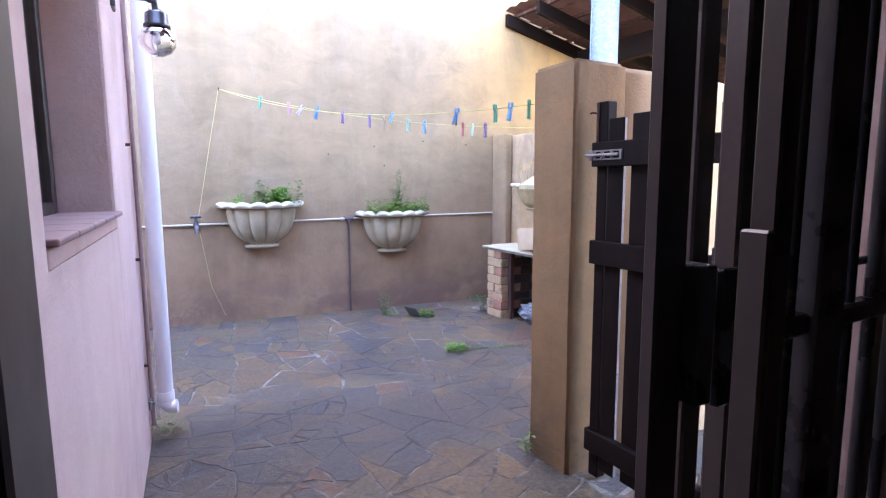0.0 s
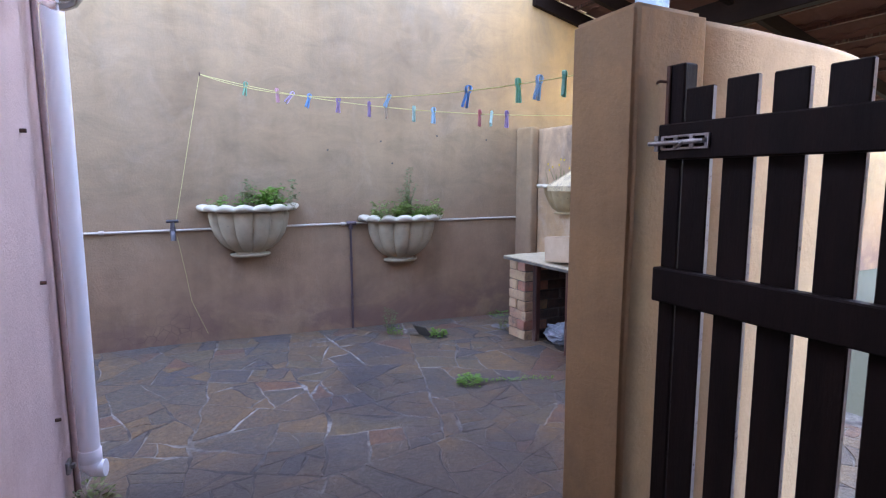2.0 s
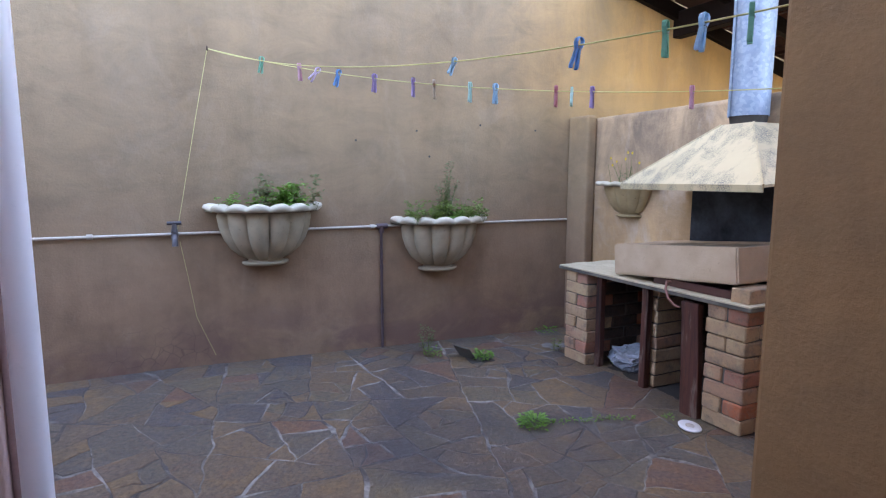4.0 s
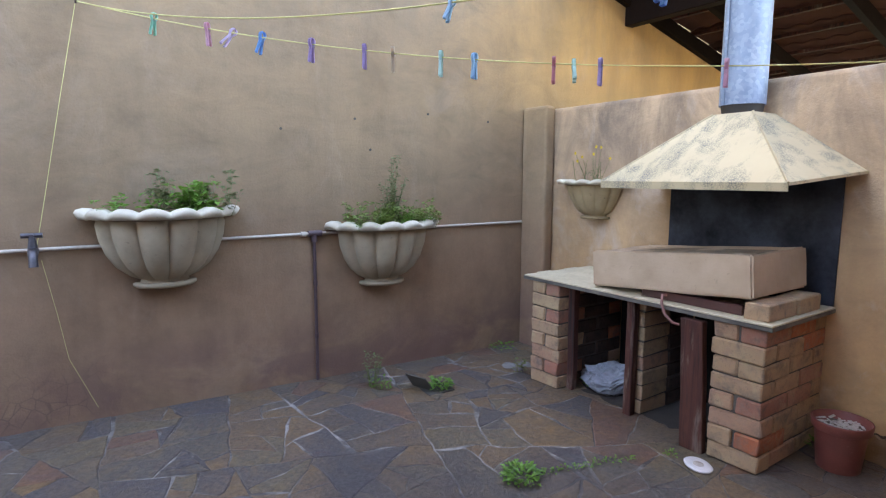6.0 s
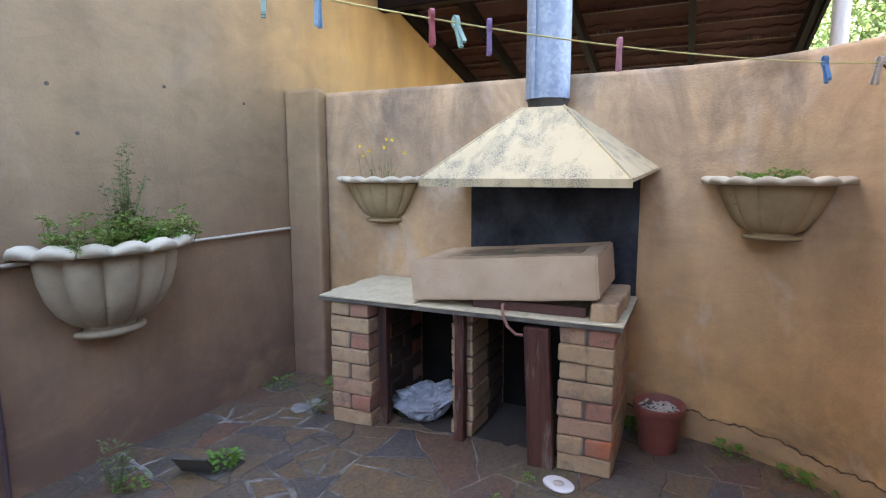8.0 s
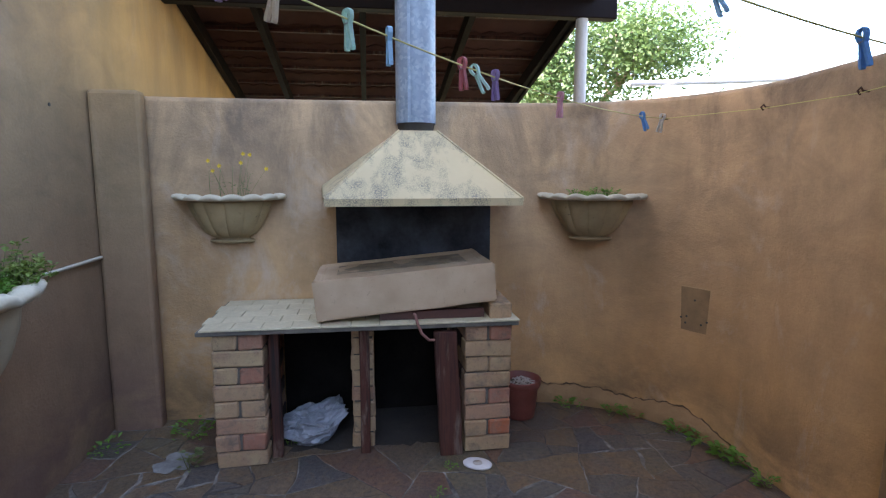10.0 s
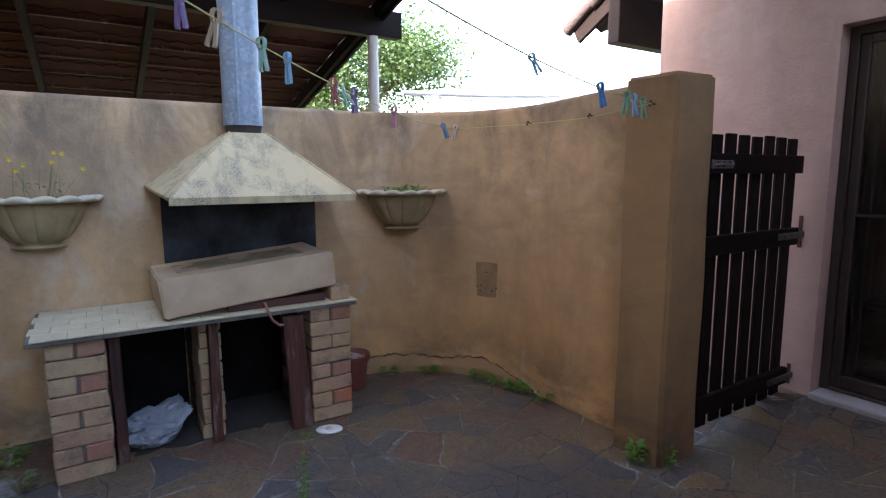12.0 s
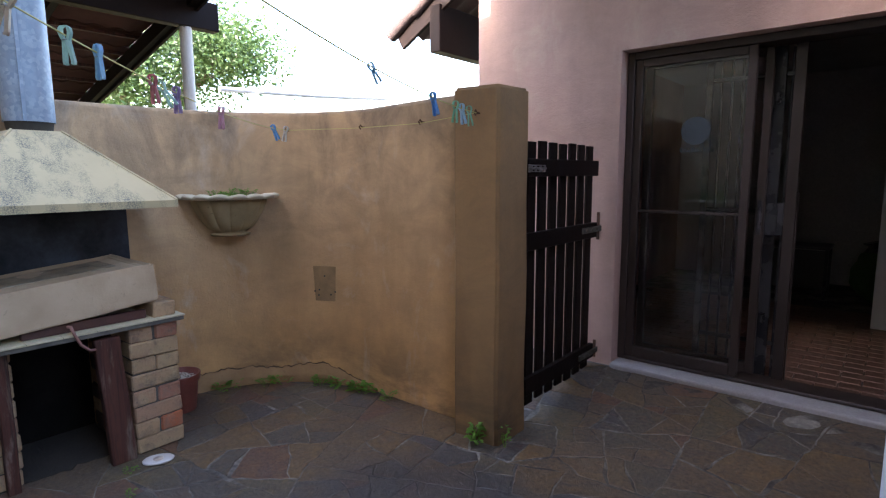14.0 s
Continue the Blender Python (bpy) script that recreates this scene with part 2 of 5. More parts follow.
def leaf_mat(name, cols, through_col):
    """Thin leaves: colour by object or blotch, with light coming through."""
    m, n, l = nodes_of(name)
    v = coords(n, l)
    a = noisy(n, l, v, 9, 4, 0.6)
    c = ramp(n, l, a, [(0.25 + 0.5 * i / max(1, len(cols) - 1), k) for i, k in enumerate(cols)])
    b = finish(n, l, c, 0.5, None, 0)
    tr, mx = n.new("ShaderNodeBsdfTranslucent"), n.new("ShaderNodeMixShader")
    tr.inputs[0].default_value = (*through_col, 1)
    mx.inputs[0].default_value = 0.4
    l.new(b.outputs[0], mx.inputs[1])
    l.new(tr.outputs[0], mx.inputs[2])
    l.new(mx.outputs[0], n["Material Output"].inputs[0])
    return m


def spangle():
    """Galvanised sheet with zinc crystals."""
    m, n, l = nodes_of("galvanised_steel")
    v = coords(n, l, shift=False)
    vo = n.new("ShaderNodeTexVoronoi")
    vo.inputs["Scale"].default_value = 60
    l.new(v, vo.inputs["Vector"])
    sp = n.new("ShaderNodeSeparateColor")
    l.new(vo.outputs["Color"], sp.inputs[0])
    c = ramp(n, l, sp.outputs[0], [(0.0, (0.23, 0.31, 0.41)), (0.6, (0.29, 0.37, 0.47)), (1.0, (0.38, 0.46, 0.55))])
    d = ramp(n, l, noisy(n, l, v, 4, 5), [(0.3, (0.8, 0.8, 0.8)), (0.7, (1.0, 1.0, 1.0))])
    finish(n, l, mix(n, l, 1.0, c, d, "MULTIPLY"), 0.55, None, 0.0, 0.002, 0.15, sp.outputs[0])
    return m


def glass(name, rough=0.0, tint=(1, 1, 1)):
    m, n, l = nodes_of(name)
    b = n["Principled BSDF"]
    b.inputs["Base Color"].default_value = (*tint, 1)
    b.inputs["Transmission Weight"].default_value = 1.0
    b.inputs["Roughness"].default_value = rough
    b.inputs["IOR"].default_value = 1.45
    return m


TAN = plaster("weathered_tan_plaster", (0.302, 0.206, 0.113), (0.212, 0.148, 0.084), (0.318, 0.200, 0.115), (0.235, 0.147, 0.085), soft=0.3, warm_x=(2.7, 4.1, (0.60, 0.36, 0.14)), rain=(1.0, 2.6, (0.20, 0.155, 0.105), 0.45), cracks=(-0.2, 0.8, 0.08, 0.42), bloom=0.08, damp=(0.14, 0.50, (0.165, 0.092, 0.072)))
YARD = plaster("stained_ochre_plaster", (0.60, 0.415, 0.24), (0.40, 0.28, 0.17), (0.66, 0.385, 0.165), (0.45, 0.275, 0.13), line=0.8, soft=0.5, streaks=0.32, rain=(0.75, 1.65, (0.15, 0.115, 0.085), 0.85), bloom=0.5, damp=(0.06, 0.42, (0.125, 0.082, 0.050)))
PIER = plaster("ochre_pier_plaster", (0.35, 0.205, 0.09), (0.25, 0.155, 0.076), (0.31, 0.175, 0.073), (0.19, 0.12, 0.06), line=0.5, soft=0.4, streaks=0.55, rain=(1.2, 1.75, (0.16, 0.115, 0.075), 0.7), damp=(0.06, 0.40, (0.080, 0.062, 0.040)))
PINK = plaster("pink_plaster", (0.56, 0.375, 0.32), (0.47, 0.315, 0.27), (0.52, 0.35, 0.31), (0.44, 0.295, 0.26), line=0.7, soft=0.5, streaks=0.3, bloom=0.35)
# PINK with the window wall's stronger light put into the colour, plus bleached blotches
LITPINK = plaster("lit_pink_plaster", (0.68, 0.51, 0.46), (0.60, 0.44, 0.40), (0.70, 0.54, 0.50), (0.58, 0.42, 0.38), line=0.7, soft=0.5, streaks=0.25, bloom=0.5)
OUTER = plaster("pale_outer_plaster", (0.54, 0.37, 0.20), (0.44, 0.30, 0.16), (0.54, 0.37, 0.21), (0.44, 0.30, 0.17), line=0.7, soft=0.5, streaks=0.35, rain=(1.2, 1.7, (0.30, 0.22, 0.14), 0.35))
# pale colour standing for the varnish's glancing sheen on the slat edges
SHEENEDGE = surf("sheen_slat_edge", (0.30, 0.28, 0.27), (0.42, 0.40, 0.38), (0.06, 0.05, 0.045), big=12, fine=60, rough=0.6, spots=0.05)
YELLOW = surf("yellow_paint", (0.62, 0.45, 0.18), (0.55, 0.38, 0.15))
ROOM = surf("room_paint", (0.62, 0.60, 0.57), (0.56, 0.54, 0.51))
CEIL = surf("ceiling_paint", (0.6, 0.6, 0.58), (0.55, 0.55, 0.53))
GROUT = joint_mortar()
STONE = flagstone()
BRICK = stock_brick()
# darker copy of the brick, with the wood store's shade in its colour
SHADEBRICK = surf("shaded_brick", (0.10, 0.062, 0.042), (0.055, 0.038, 0.030), (0.022, 0.018, 0.016), big=14, fine=60, rough=0.95, bump=0.7, dist=0.006, spots=0.06)
MORTAR = surf("brick_mortar", (0.135, 0.115, 0.092), (0.09, 0.078, 0.064), (0.20, 0.175, 0.145), big=9, fine=80, rough=0.95, bump=0.6)
PAVER = random_pick("brown_paver", [(0.20, 0.10, 0.07), (0.24, 0.13, 0.09), (0.17, 0.09, 0.065)], (0.16, 0.09, 0.07), rough=0.5)
CEMENT = surf("cast_cement", (0.37, 0.305, 0.20), (0.27, 0.22, 0.145), (0.17, 0.14, 0.095), big=7, fine=40, rough=0.9, bump=0.5)
CEMENTDARK = surf("mossy_cement", (0.36, 0.27, 0.145), (0.26, 0.195, 0.105), (0.14, 0.11, 0.062), big=8, fine=40, rough=0.9, bump=0.5)
RIM = surf("whitewashed_cement", (0.58, 0.525, 0.395), (0.47, 0.42, 0.31), (0.33, 0.29, 0.21), big=9, fine=50, rough=0.85, bump=0.5)
TRAY = surf("plastered_tray", (0.54, 0.405, 0.27), (0.44, 0.32, 0.205), (0.32, 0.245, 0.16), big=5, fine=45, rough=0.9, bump=0.5)
CREAM = surf("cream_tile", (0.66, 0.585, 0.40), (0.57, 0.50, 0.335), big=8, fine=50, rough=0.45, bump=0.1)
SLABEDGE = surf("worn_slab_edge", (0.20, 0.18, 0.145), (0.09, 0.083, 0.074), (0.05, 0.047, 0.043), big=9, fine=35, rough=0.8)
SOOT = surf("sooted_steel", (0.018, 0.019, 0.022), (0.085, 0.098, 0.125), big=4, fine=40, rough=0.6, bump=0.1, metal=0.4)
# near-black colour standing for the deep shade under the counter
STORESHADE = surf("store_shade", (0.008, 0.0075, 0.007), (0.016, 0.014, 0.013), big=6, rough=1.0)
STORESHADE.node_tree.nodes["Principled BSDF"].inputs["Specular IOR Level"].default_value = 0.05
GALV = spangle()
BLACKROT = surf("charred_collar", (0.05, 0.045, 0.04), (0.10, 0.09, 0.07), rough=0.9)
WOODRED = old_wood()
WOODDARK = surf("black_brown_wood", (0.010, 0.007, 0.0065), (0.018, 0.011, 0.0095), big=6, fine=40, rough=0.6, stretch=(4, 4, 0.6))
BEAM = surf("dark_beam_wood", (0.010, 0.0055, 0.0048), (0.015, 0.0085, 0.007), big=3, fine=30, rough=0.6)
BRONZE = surf("bronze_aluminium", (0.042, 0.030, 0.027), (0.050, 0.036, 0.032), big=5, fine=90, rough=0.45, bump=0.03, metal=0.1)
BLACKPAINT = surf("black_gloss_paint", (0.032, 0.034, 0.044), (0.042, 0.042, 0.050), big=7, fine=60, rough=0.28, bump=0.06)
GATEPAINT = surf("brown_black_paint", (0.028, 0.020, 0.019), (0.035, 0.025, 0.024), big=6, fine=70, rough=0.4, bump=0.05)
STEEL = surf("zinc_bolt", (0.45, 0.45, 0.46), (0.30, 0.28, 0.26), big=30, fine=90, rough=0.4, metal=0.8)
RUST = surf("rusty_iron", (0.055, 0.028, 0.018), (0.11, 0.05, 0.028), big=20, fine=80, rough=0.85)
PVC = surf("white_pvc", (0.87, 0.88, 0.90), (0.84, 0.85, 0.88), (0.78, 0.79, 0.81), big=3, fine=40, rough=0.35, bump=0.02)
PIPE = surf("cream_pipe", (0.58, 0.52, 0.42), (0.48, 0.42, 0.33), big=12, fine=60, rough=0.6)
DARKPIPE = surf("maroon_pipe", (0.065, 0.042, 0.047), (0.095, 0.06, 0.062), big=10, fine=60, rough=0.5)
BRASS = surf("tarnished_tap", (0.07, 0.068, 0.075), (0.13, 0.12, 0.125), big=30, fine=80, rough=0.45, metal=0.7)
TERRA = surf("red_plastic", (0.22, 0.062, 0.045), (0.17, 0.05, 0.037), (0.28, 0.15, 0.11), big=8, fine=60, rough=0.5, bump=0.05)
SOIL = surf("dry_soil", (0.10, 0.07, 0.045), (0.16, 0.12, 0.085), big=20, fine=60, rough=0.95, bump=0.8, dist=0.01)
CHIPS = surf("pale_chips", (0.62, 0.56, 0.48), (0.48, 0.40, 0.33), big=30, fine=80, rough=0.8)
BAG = surf("grey_plastic_bag", (0.19, 0.205, 0.23), (0.36, 0.38, 0.42), big=9, fine=30, rough=0.35, bump=0.2)
WHITE = surf("scuffed_white", (0.72, 0.69, 0.66), (0.6, 0.57, 0.54), (0.4, 0.36, 0.33), big=12, fine=50, rough=0.6)
LEAF = leaf_mat("leaf_green", [(0.075, 0.17, 0.025), (0.12, 0.26, 0.04), (0.17, 0.32, 0.06)], (0.20, 0.38, 0.05))
DRYLEAF = leaf_mat("grey_green_leaf", [(0.11, 0.16, 0.055), (0.16, 0.21, 0.08), (0.20, 0.19, 0.10)], (0.18, 0.20, 0.08))
FRESHLEAF = leaf_mat("yellow_green_leaf", [(0.13, 0.20, 0.045), (0.18, 0.26, 0.06), (0.23, 0.27, 0.08)], (0.22, 0.30, 0.06))
TREELEAF = leaf_mat("tree_leaf", [(0.03, 0.068, 0.02), (0.055, 0.105, 0.032), (0.08, 0.135, 0.045)], (0.075, 0.12, 0.03))
BARK = surf("grey_bark", (0.14, 0.11, 0.085), (0.22, 0.18, 0.14), big=6, fine=40, rough=0.9, bump=0.8)
FLOWER = surf("yellow_petal", (0.75, 0.52, 0.03), (0.68, 0.45, 0.02), rough=0.6)
GRASS = surf("lawn", (0.085, 0.092, 0.045), (0.11, 0.108, 0.06), (0.15, 0.135, 0.085), big=0.6, fine=20, rough=0.9, bump=0.8)
TILE = surf("clay_roof_tile", (0.17, 0.078, 0.055), (0.13, 0.062, 0.047), (0.09, 0.05, 0.04), big=5, fine=30, rough=0.85, bump=0.4)
GUM = surf("white_gum_pole", (0.70, 0.68, 0.64), (0.60, 0.57, 0.52), big=4, fine=30, rough=0.7, stretch=(4, 4, 0.6))
GREYPOLE = surf("grey_gum_pole", (0.36, 0.36, 0.37), (0.46, 0.46, 0.47), big=4, fine=30, rough=0.7)
CONCRETE = surf("threshold_concrete", (0.42, 0.40, 0.40), (0.36, 0.34, 0.35), big=5, fine=60, rough=0.8)
PATCH = surf("damp_patch_plaster", (0.20, 0.135, 0.072), (0.33, 0.215, 0.11), (0.18, 0.12, 0.065), big=9, fine=45, rough=0.9)
LINE = surf("yellow_cord", (0.62, 0.56, 0.20), (0.55, 0.50, 0.18), rough=0.6)
GLASS = glass("clear_glass")
BULB = glass("bulb_glass", 0.02)
DISC = surf("frosted_sticker", (0.05, 0.065, 0.08), (0.045, 0.055, 0.07), rough=0.5)
GREENBAG = surf("green_cloth", (0.05, 0.12, 0.03), (0.07, 0.15, 0.04), rough=0.9)
PEGS = {k: surf("peg_" + k, tuple(0.12 + 0.88 * x for x in c), tuple(0.08 + 0.82 * x for x in c), big=20, fine=60, rough=0.4, bump=0.05) for k, c in {
    "green": (0.16, 0.52, 0.34), "mint": (0.45, 0.68, 0.60), "pink": (0.72, 0.38, 0.47), "lilac": (0.60, 0.48, 0.66), "purple": (0.34, 0.22, 0.48), "blue": (0.07, 0.34, 0.70),
    "sky": (0.36, 0.62, 0.80), "red": (0.55, 0.12, 0.15), "cream": (0.55, 0.42, 0.28), "white": (0.75, 0.73, 0.68)}.items()}


for dye in PEGS.values():
    pn, pl = dye.node_tree.nodes, dye.node_tree.links
    glow, blend = pn.new("ShaderNodeBsdfTranslucent"), pn.new("ShaderNodeMixShader")
    pl.new(pn["Principled BSDF"].inputs["Base Color"].links[0].from_socket, glow.inputs[0])
    blend.inputs[0].default_value = 0.55
    pl.new(pn["Principled BSDF"].outputs[0], blend.inputs[1])
    pl.new(glow.outputs[0], blend.inputs[2])
    pl.new(blend.outputs[0], pn["Material Output"].inputs[0])


def mould_paint():
    m, n, l = nodes_of("mouldy_cream_paint")
    v = coords(n, l, shift=False)
    f, a = noisy(n, l, v, 150, 4, 0.8), noisy(n, l, coords(n, l, (1.0, 1.5, 0.6), shift=False), 7, 5, 0.6, 0.3)
    base = ramp(n, l, noisy(n, l, v, 3, 4), [(0.3, (0.57, 0.47, 0.275)), (0.7, (0.49, 0.40, 0.23))])
    where = ramp(n, l, a, [(0.46, 0.0), (0.62, 1.0)])
    specks = ramp(n, l, f, [(0.44, 0.0), (0.56, 1.0)])
    k = n.new("ShaderNodeMath")
    k.operation = "MULTIPLY"
    l.new(where, k.inputs[0])
    l.new(specks, k.inputs[1])
    c = mix(n, l, k.outputs[0], base, (0.17, 0.165, 0.13))
    rust = ramp(n, l, noisy(n, l, v, 9, 6, 0.7), [(0.66, 0.0), (0.74, 0.7)])
    finish(n, l, mix(n, l, rust, c, (0.36, 0.25, 0.14)), 0.75, f, 0.15, 0.003)
    return m


HOODPAINT = mould_paint()
for dull in (WOODDARK, BEAM, SOOT):
    dull.node_tree.nodes["Principled BSDF"].inputs["Specular IOR Level"].default_value = 0.1


# ---- mesh helpers ----
def part(name, bm, material, parent=None, label=""):
    me = bpy.data.meshes.new(name)
    bm.to_mesh(me)
    bm.free()
    me.materials.append(material)
    ob = new(name, me)
    if parent is not None:
        ob.parent = parent
    return tagged(ob, label)


def thing(name, label, category, m=None, group="", kind=""):
    ob = new(name)
    ob.empty_display_size = 0.1
    if m is not None:
        ob.matrix_world = m
    return tagged(ob, label, category, group, kind)


def box(bm, x0, x1, y0, y1, z0, z1, bevel=0.0, seg=1, m=None):
    made = bmesh.ops.create_cube(bm, size=1.0, matrix=Matrix.Translation(((x0 + x1) / 2, (y0 + y1) / 2, (z0 + z1) / 2)) @ Matrix.Diagonal((x1 - x0, y1 - y0, z1 - z0, 1)))["verts"]
    if bevel:
        es = list({e for v in made for e in v.link_edges})
        out = bmesh.ops.bevel(bm, geom=es, offset=bevel, segments=seg, affect="EDGES", profile=0.5)
        made = list({v for f in out["faces"] for v in f.verts} | {v for v in made if v.is_valid})
    if m is not None:
        bmesh.ops.transform(bm, matrix=m, verts=made)
    return bm


def boxed(*a, **k):
    return box(bmesh.new(), *a, **k)


def tube(bm, pts, radii, sides=10, cap=True):
    """A round tube along points, with a radius at each."""
    pts = [Vector(p) for p in pts]
    if isinstance(radii, (int, float)):
        radii = [radii] * len(pts)
    rings, side = [], None
    for i, p in enumerate(pts):
        d = (pts[min(i + 1, len(pts) - 1)] - pts[max(i - 1, 0)]).normalized()
        if side is None:
            side = d.orthogonal().normalized()
        side = (side - d * side.dot(d)).normalized()
        up = d.cross(side)
        rings.append([bm.verts.new(p + radii[i] * (math.cos(a) * side + math.sin(a) * up)) for a in (2 * math.pi * k / sides for k in range(sides))])
    for r0, r1 in zip(rings, rings[1:]):
        for k in range(sides):
            f = bm.faces.new((r0[k], r0[(k + 1) % sides], r1[(k + 1) % sides], r1[k]))
            f.smooth = True
    if cap:
        for f in (bm.faces.new(rings[0][::-1]), bm.faces.new(rings[-1])):
            for e in f.edges:
                e.smooth = False
    return bm


def revolve(bm, profile, sides=32, a0=0.0, a1=2 * math.pi, shape=None):
    """A surface of revolution about z from (radius, height) pairs; shape(angle, i) scales the radius."""
    full = abs(a1 - a0 - 2 * math.pi) < 1e-6
    n = sides if full else sides + 1
    rows = []
    for i, (r, z) in enumerate(profile):
        row = []
        for k in range(n):
            a = a0 + (a1 - a0) * k / sides
            s, dz = shape(a, i) if shape else (1.0, 0.0)
            row.append(bm.verts.new((r * s * math.cos(a), r * s * math.sin(a), z + dz)))
        rows.append(row)
    for r0, r1 in zip(rows, rows[1:]):
        for k in range(sides):
            f = bm.faces.new((r0[k], r0[(k + 1) % n], r1[(k + 1) % n], r1[k]))
            f.smooth = True
    return bm


def leafy(bm, base, height, n, size, rng, spread=0.06, droop=0.3):
    """Many small bent leaves on thin stems about a base point."""
    base = Vector(base)
    for _ in range(n):
        h = height * rng.random() ** 0.8
        a, r = rng.uniform(0, 2 * math.pi), spread * math.sqrt(rng.random())
        p = base + Vector((r * math.cos(a), r * math.sin(a), h))
        d = Vector((math.cos(a), math.sin(a), rng.uniform(-droop, 0.9))).normalized()
        s = size * rng.uniform(0.6, 1.3)
        w = d.cross(Vector((0, 0, 1))).normalized() * s * 0.36
        up = w.cross(d).normalized() * s * 0.12
        v = [bm.verts.new(q) for q in (p, p + d * s * 0.5 + w + up, p + d * s - up, p + d * s * 0.5 - w + up)]
        bm.faces.new((v[0], v[1], v[2]))
        bm.faces.new((v[0], v[2], v[3]))
    return bm


def stem(bm, p, q, r=0.0015):
    return tube(bm, [p, ((Vector(p) + Vector(q)) / 2) + Vector((0.004, 0.003, 0)), q], [r, r, r * 0.6], 4)


def smooth(x, a, b):
    t = max(0.0, min(1.0, (x - a) / (b - a)))
    return t * t * (3 - 2 * t)


def floor_z(x, y):
    """The paving falls from the door and from the far corner to the middle of the yard."""
    return 0.085 * smooth(y, 1.55, 0.75) + 0.085 * smooth(y, 3.0, 4.95) * max(0.0, min(1.0, (3.25 - x) / 3.0))


# ---- large structure ----
BACK_Y, SIDE_X, WALL_TOP, HOUSE_Y = 4.945, 3.44, 1.74, 0.72

bm = bmesh.new()
bmesh.ops.create_grid(bm, x_segments=40, y_segments=40, size=600)
bmesh.ops.translate(bm, verts=bm.verts, vec=(0, 0, -0.06))
tagged(part("ground", bm, GRASS), "sunlit green lawn outside the yard walls", "ground", kind="structure")

bm = bmesh.new()
bmesh.ops.create_grid(bm, x_segments=60, y_segments=60, size=0.5)
for v in bm.verts:
    x, y = -5.3 + 9.0 * (v.co.x + 0.5), 0.50 + 4.6 * (v.co.y + 0.5)
    v.co = (x, y, floor_z(x, y) - 0.0025)
floor = tagged(part("floor", bm, GROUT), "grey mortar bed of the crazy paving", "floor", kind="structure")

# tall boundary wall with a sloping gable top
bm = bmesh.new()
prof = [(-6, -0.1), (10.0, -0.1), (10.0, 1.6), (5.6, 2.98), (0.8, 5.91), (-6, 5.91)]
front = [bm.verts.new((x, BACK_Y, z)) for x, z in prof]
rear = [bm.verts.new((x, BACK_Y + 0.25, z)) for x, z in prof]
bm.faces.new(front)
bm.faces.new(rear[::-1])
for i in range(6):
    bm.faces.new((front[i], rear[i], rear[(i + 1) % 6], front[(i + 1) % 6]))
bmesh.ops.recalc_face_normals(bm, faces=bm.faces)
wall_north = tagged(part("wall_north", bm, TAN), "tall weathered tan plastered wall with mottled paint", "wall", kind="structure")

# low yard wall: straight, then bending round to the gate pier
BEND = 2.49, 2.81, 0.95


def on_bend(degrees, inward=0.0):
    a = radians(-degrees)
    return BEND[0] + (BEND[2] - inward) * math.cos(a), BEND[1] + (BEND[2] - inward) * math.sin(a)


def wall_line():
    pts = [(SIDE_X, BACK_Y), (SIDE_X, 4.0), (SIDE_X, 3.2)]
    cx, cy, r = BEND
    for k in range(25):
        a = -math.pi / 2 * k / 24
        pts.append((cx + r * math.cos(a), cy + r * math.sin(a)))
    return pts + [(2.1, 1.86), (1.80, 1.86)]


def curved_wall(pts, thick, z0, z1, round_top=0.03):
    bm = bmesh.new()
    rows = []
    for i, p in enumerate(pts):
        a, b = Vector(pts[max(i - 1, 0)]), Vector(pts[min(i + 1, len(pts) - 1)])
        d = (b - a).normalized()
        out = Vector((-d.y, d.x))
        ring = []
        for o, z in ((0, z0), (0, z0 + 0.4), (0, z0 + 0.9), (0, z1 - round_top), (round_top * 0.3, z1 - round_top * 0.3), (round_top, z1), (thick - round_top, z1), (thick, z1 - round_top), (thick, z0)):
            q = Vector(p) + out * o
            wob = 0.006 * noise.noise(Vector((q.x * 2.5, q.y * 2.5, z * 2)))
            ring.append(bm.verts.new((q.x + out.x * wob, q.y + out.y * wob, z + (wob + 0.022 * smooth(q.x, 2.8, 1.85) * (q.y < 2.2)) * (z > 1))))
        rows.append(ring)
    for r0, r1 in zip(rows, rows[1:]):
        for k in range(len(r0) - 1):
            f = bm.faces.new((r0[k], r1[k], r1[k + 1], r0[k + 1]))
            f.smooth, f.material_index = True, int(k >= 6)
    bm.faces.new(rows[0])
    bm.faces.new(rows[-1][::-1])
    bmesh.ops.recalc_face_normals(bm, faces=bm.faces)
    return bm


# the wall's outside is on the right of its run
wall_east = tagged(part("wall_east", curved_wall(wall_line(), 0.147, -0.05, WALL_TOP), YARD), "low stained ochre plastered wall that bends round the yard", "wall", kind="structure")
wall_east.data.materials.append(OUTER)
pil = tagged(part("wall_pilaster", boxed(3.345, SIDE_X - 0.003, 4.70, BACK_Y - 0.003, -0.05, 1.755, 0.02, 2), TAN), "plastered corner pilaster against the tall wall", "pilaster", kind="structure")


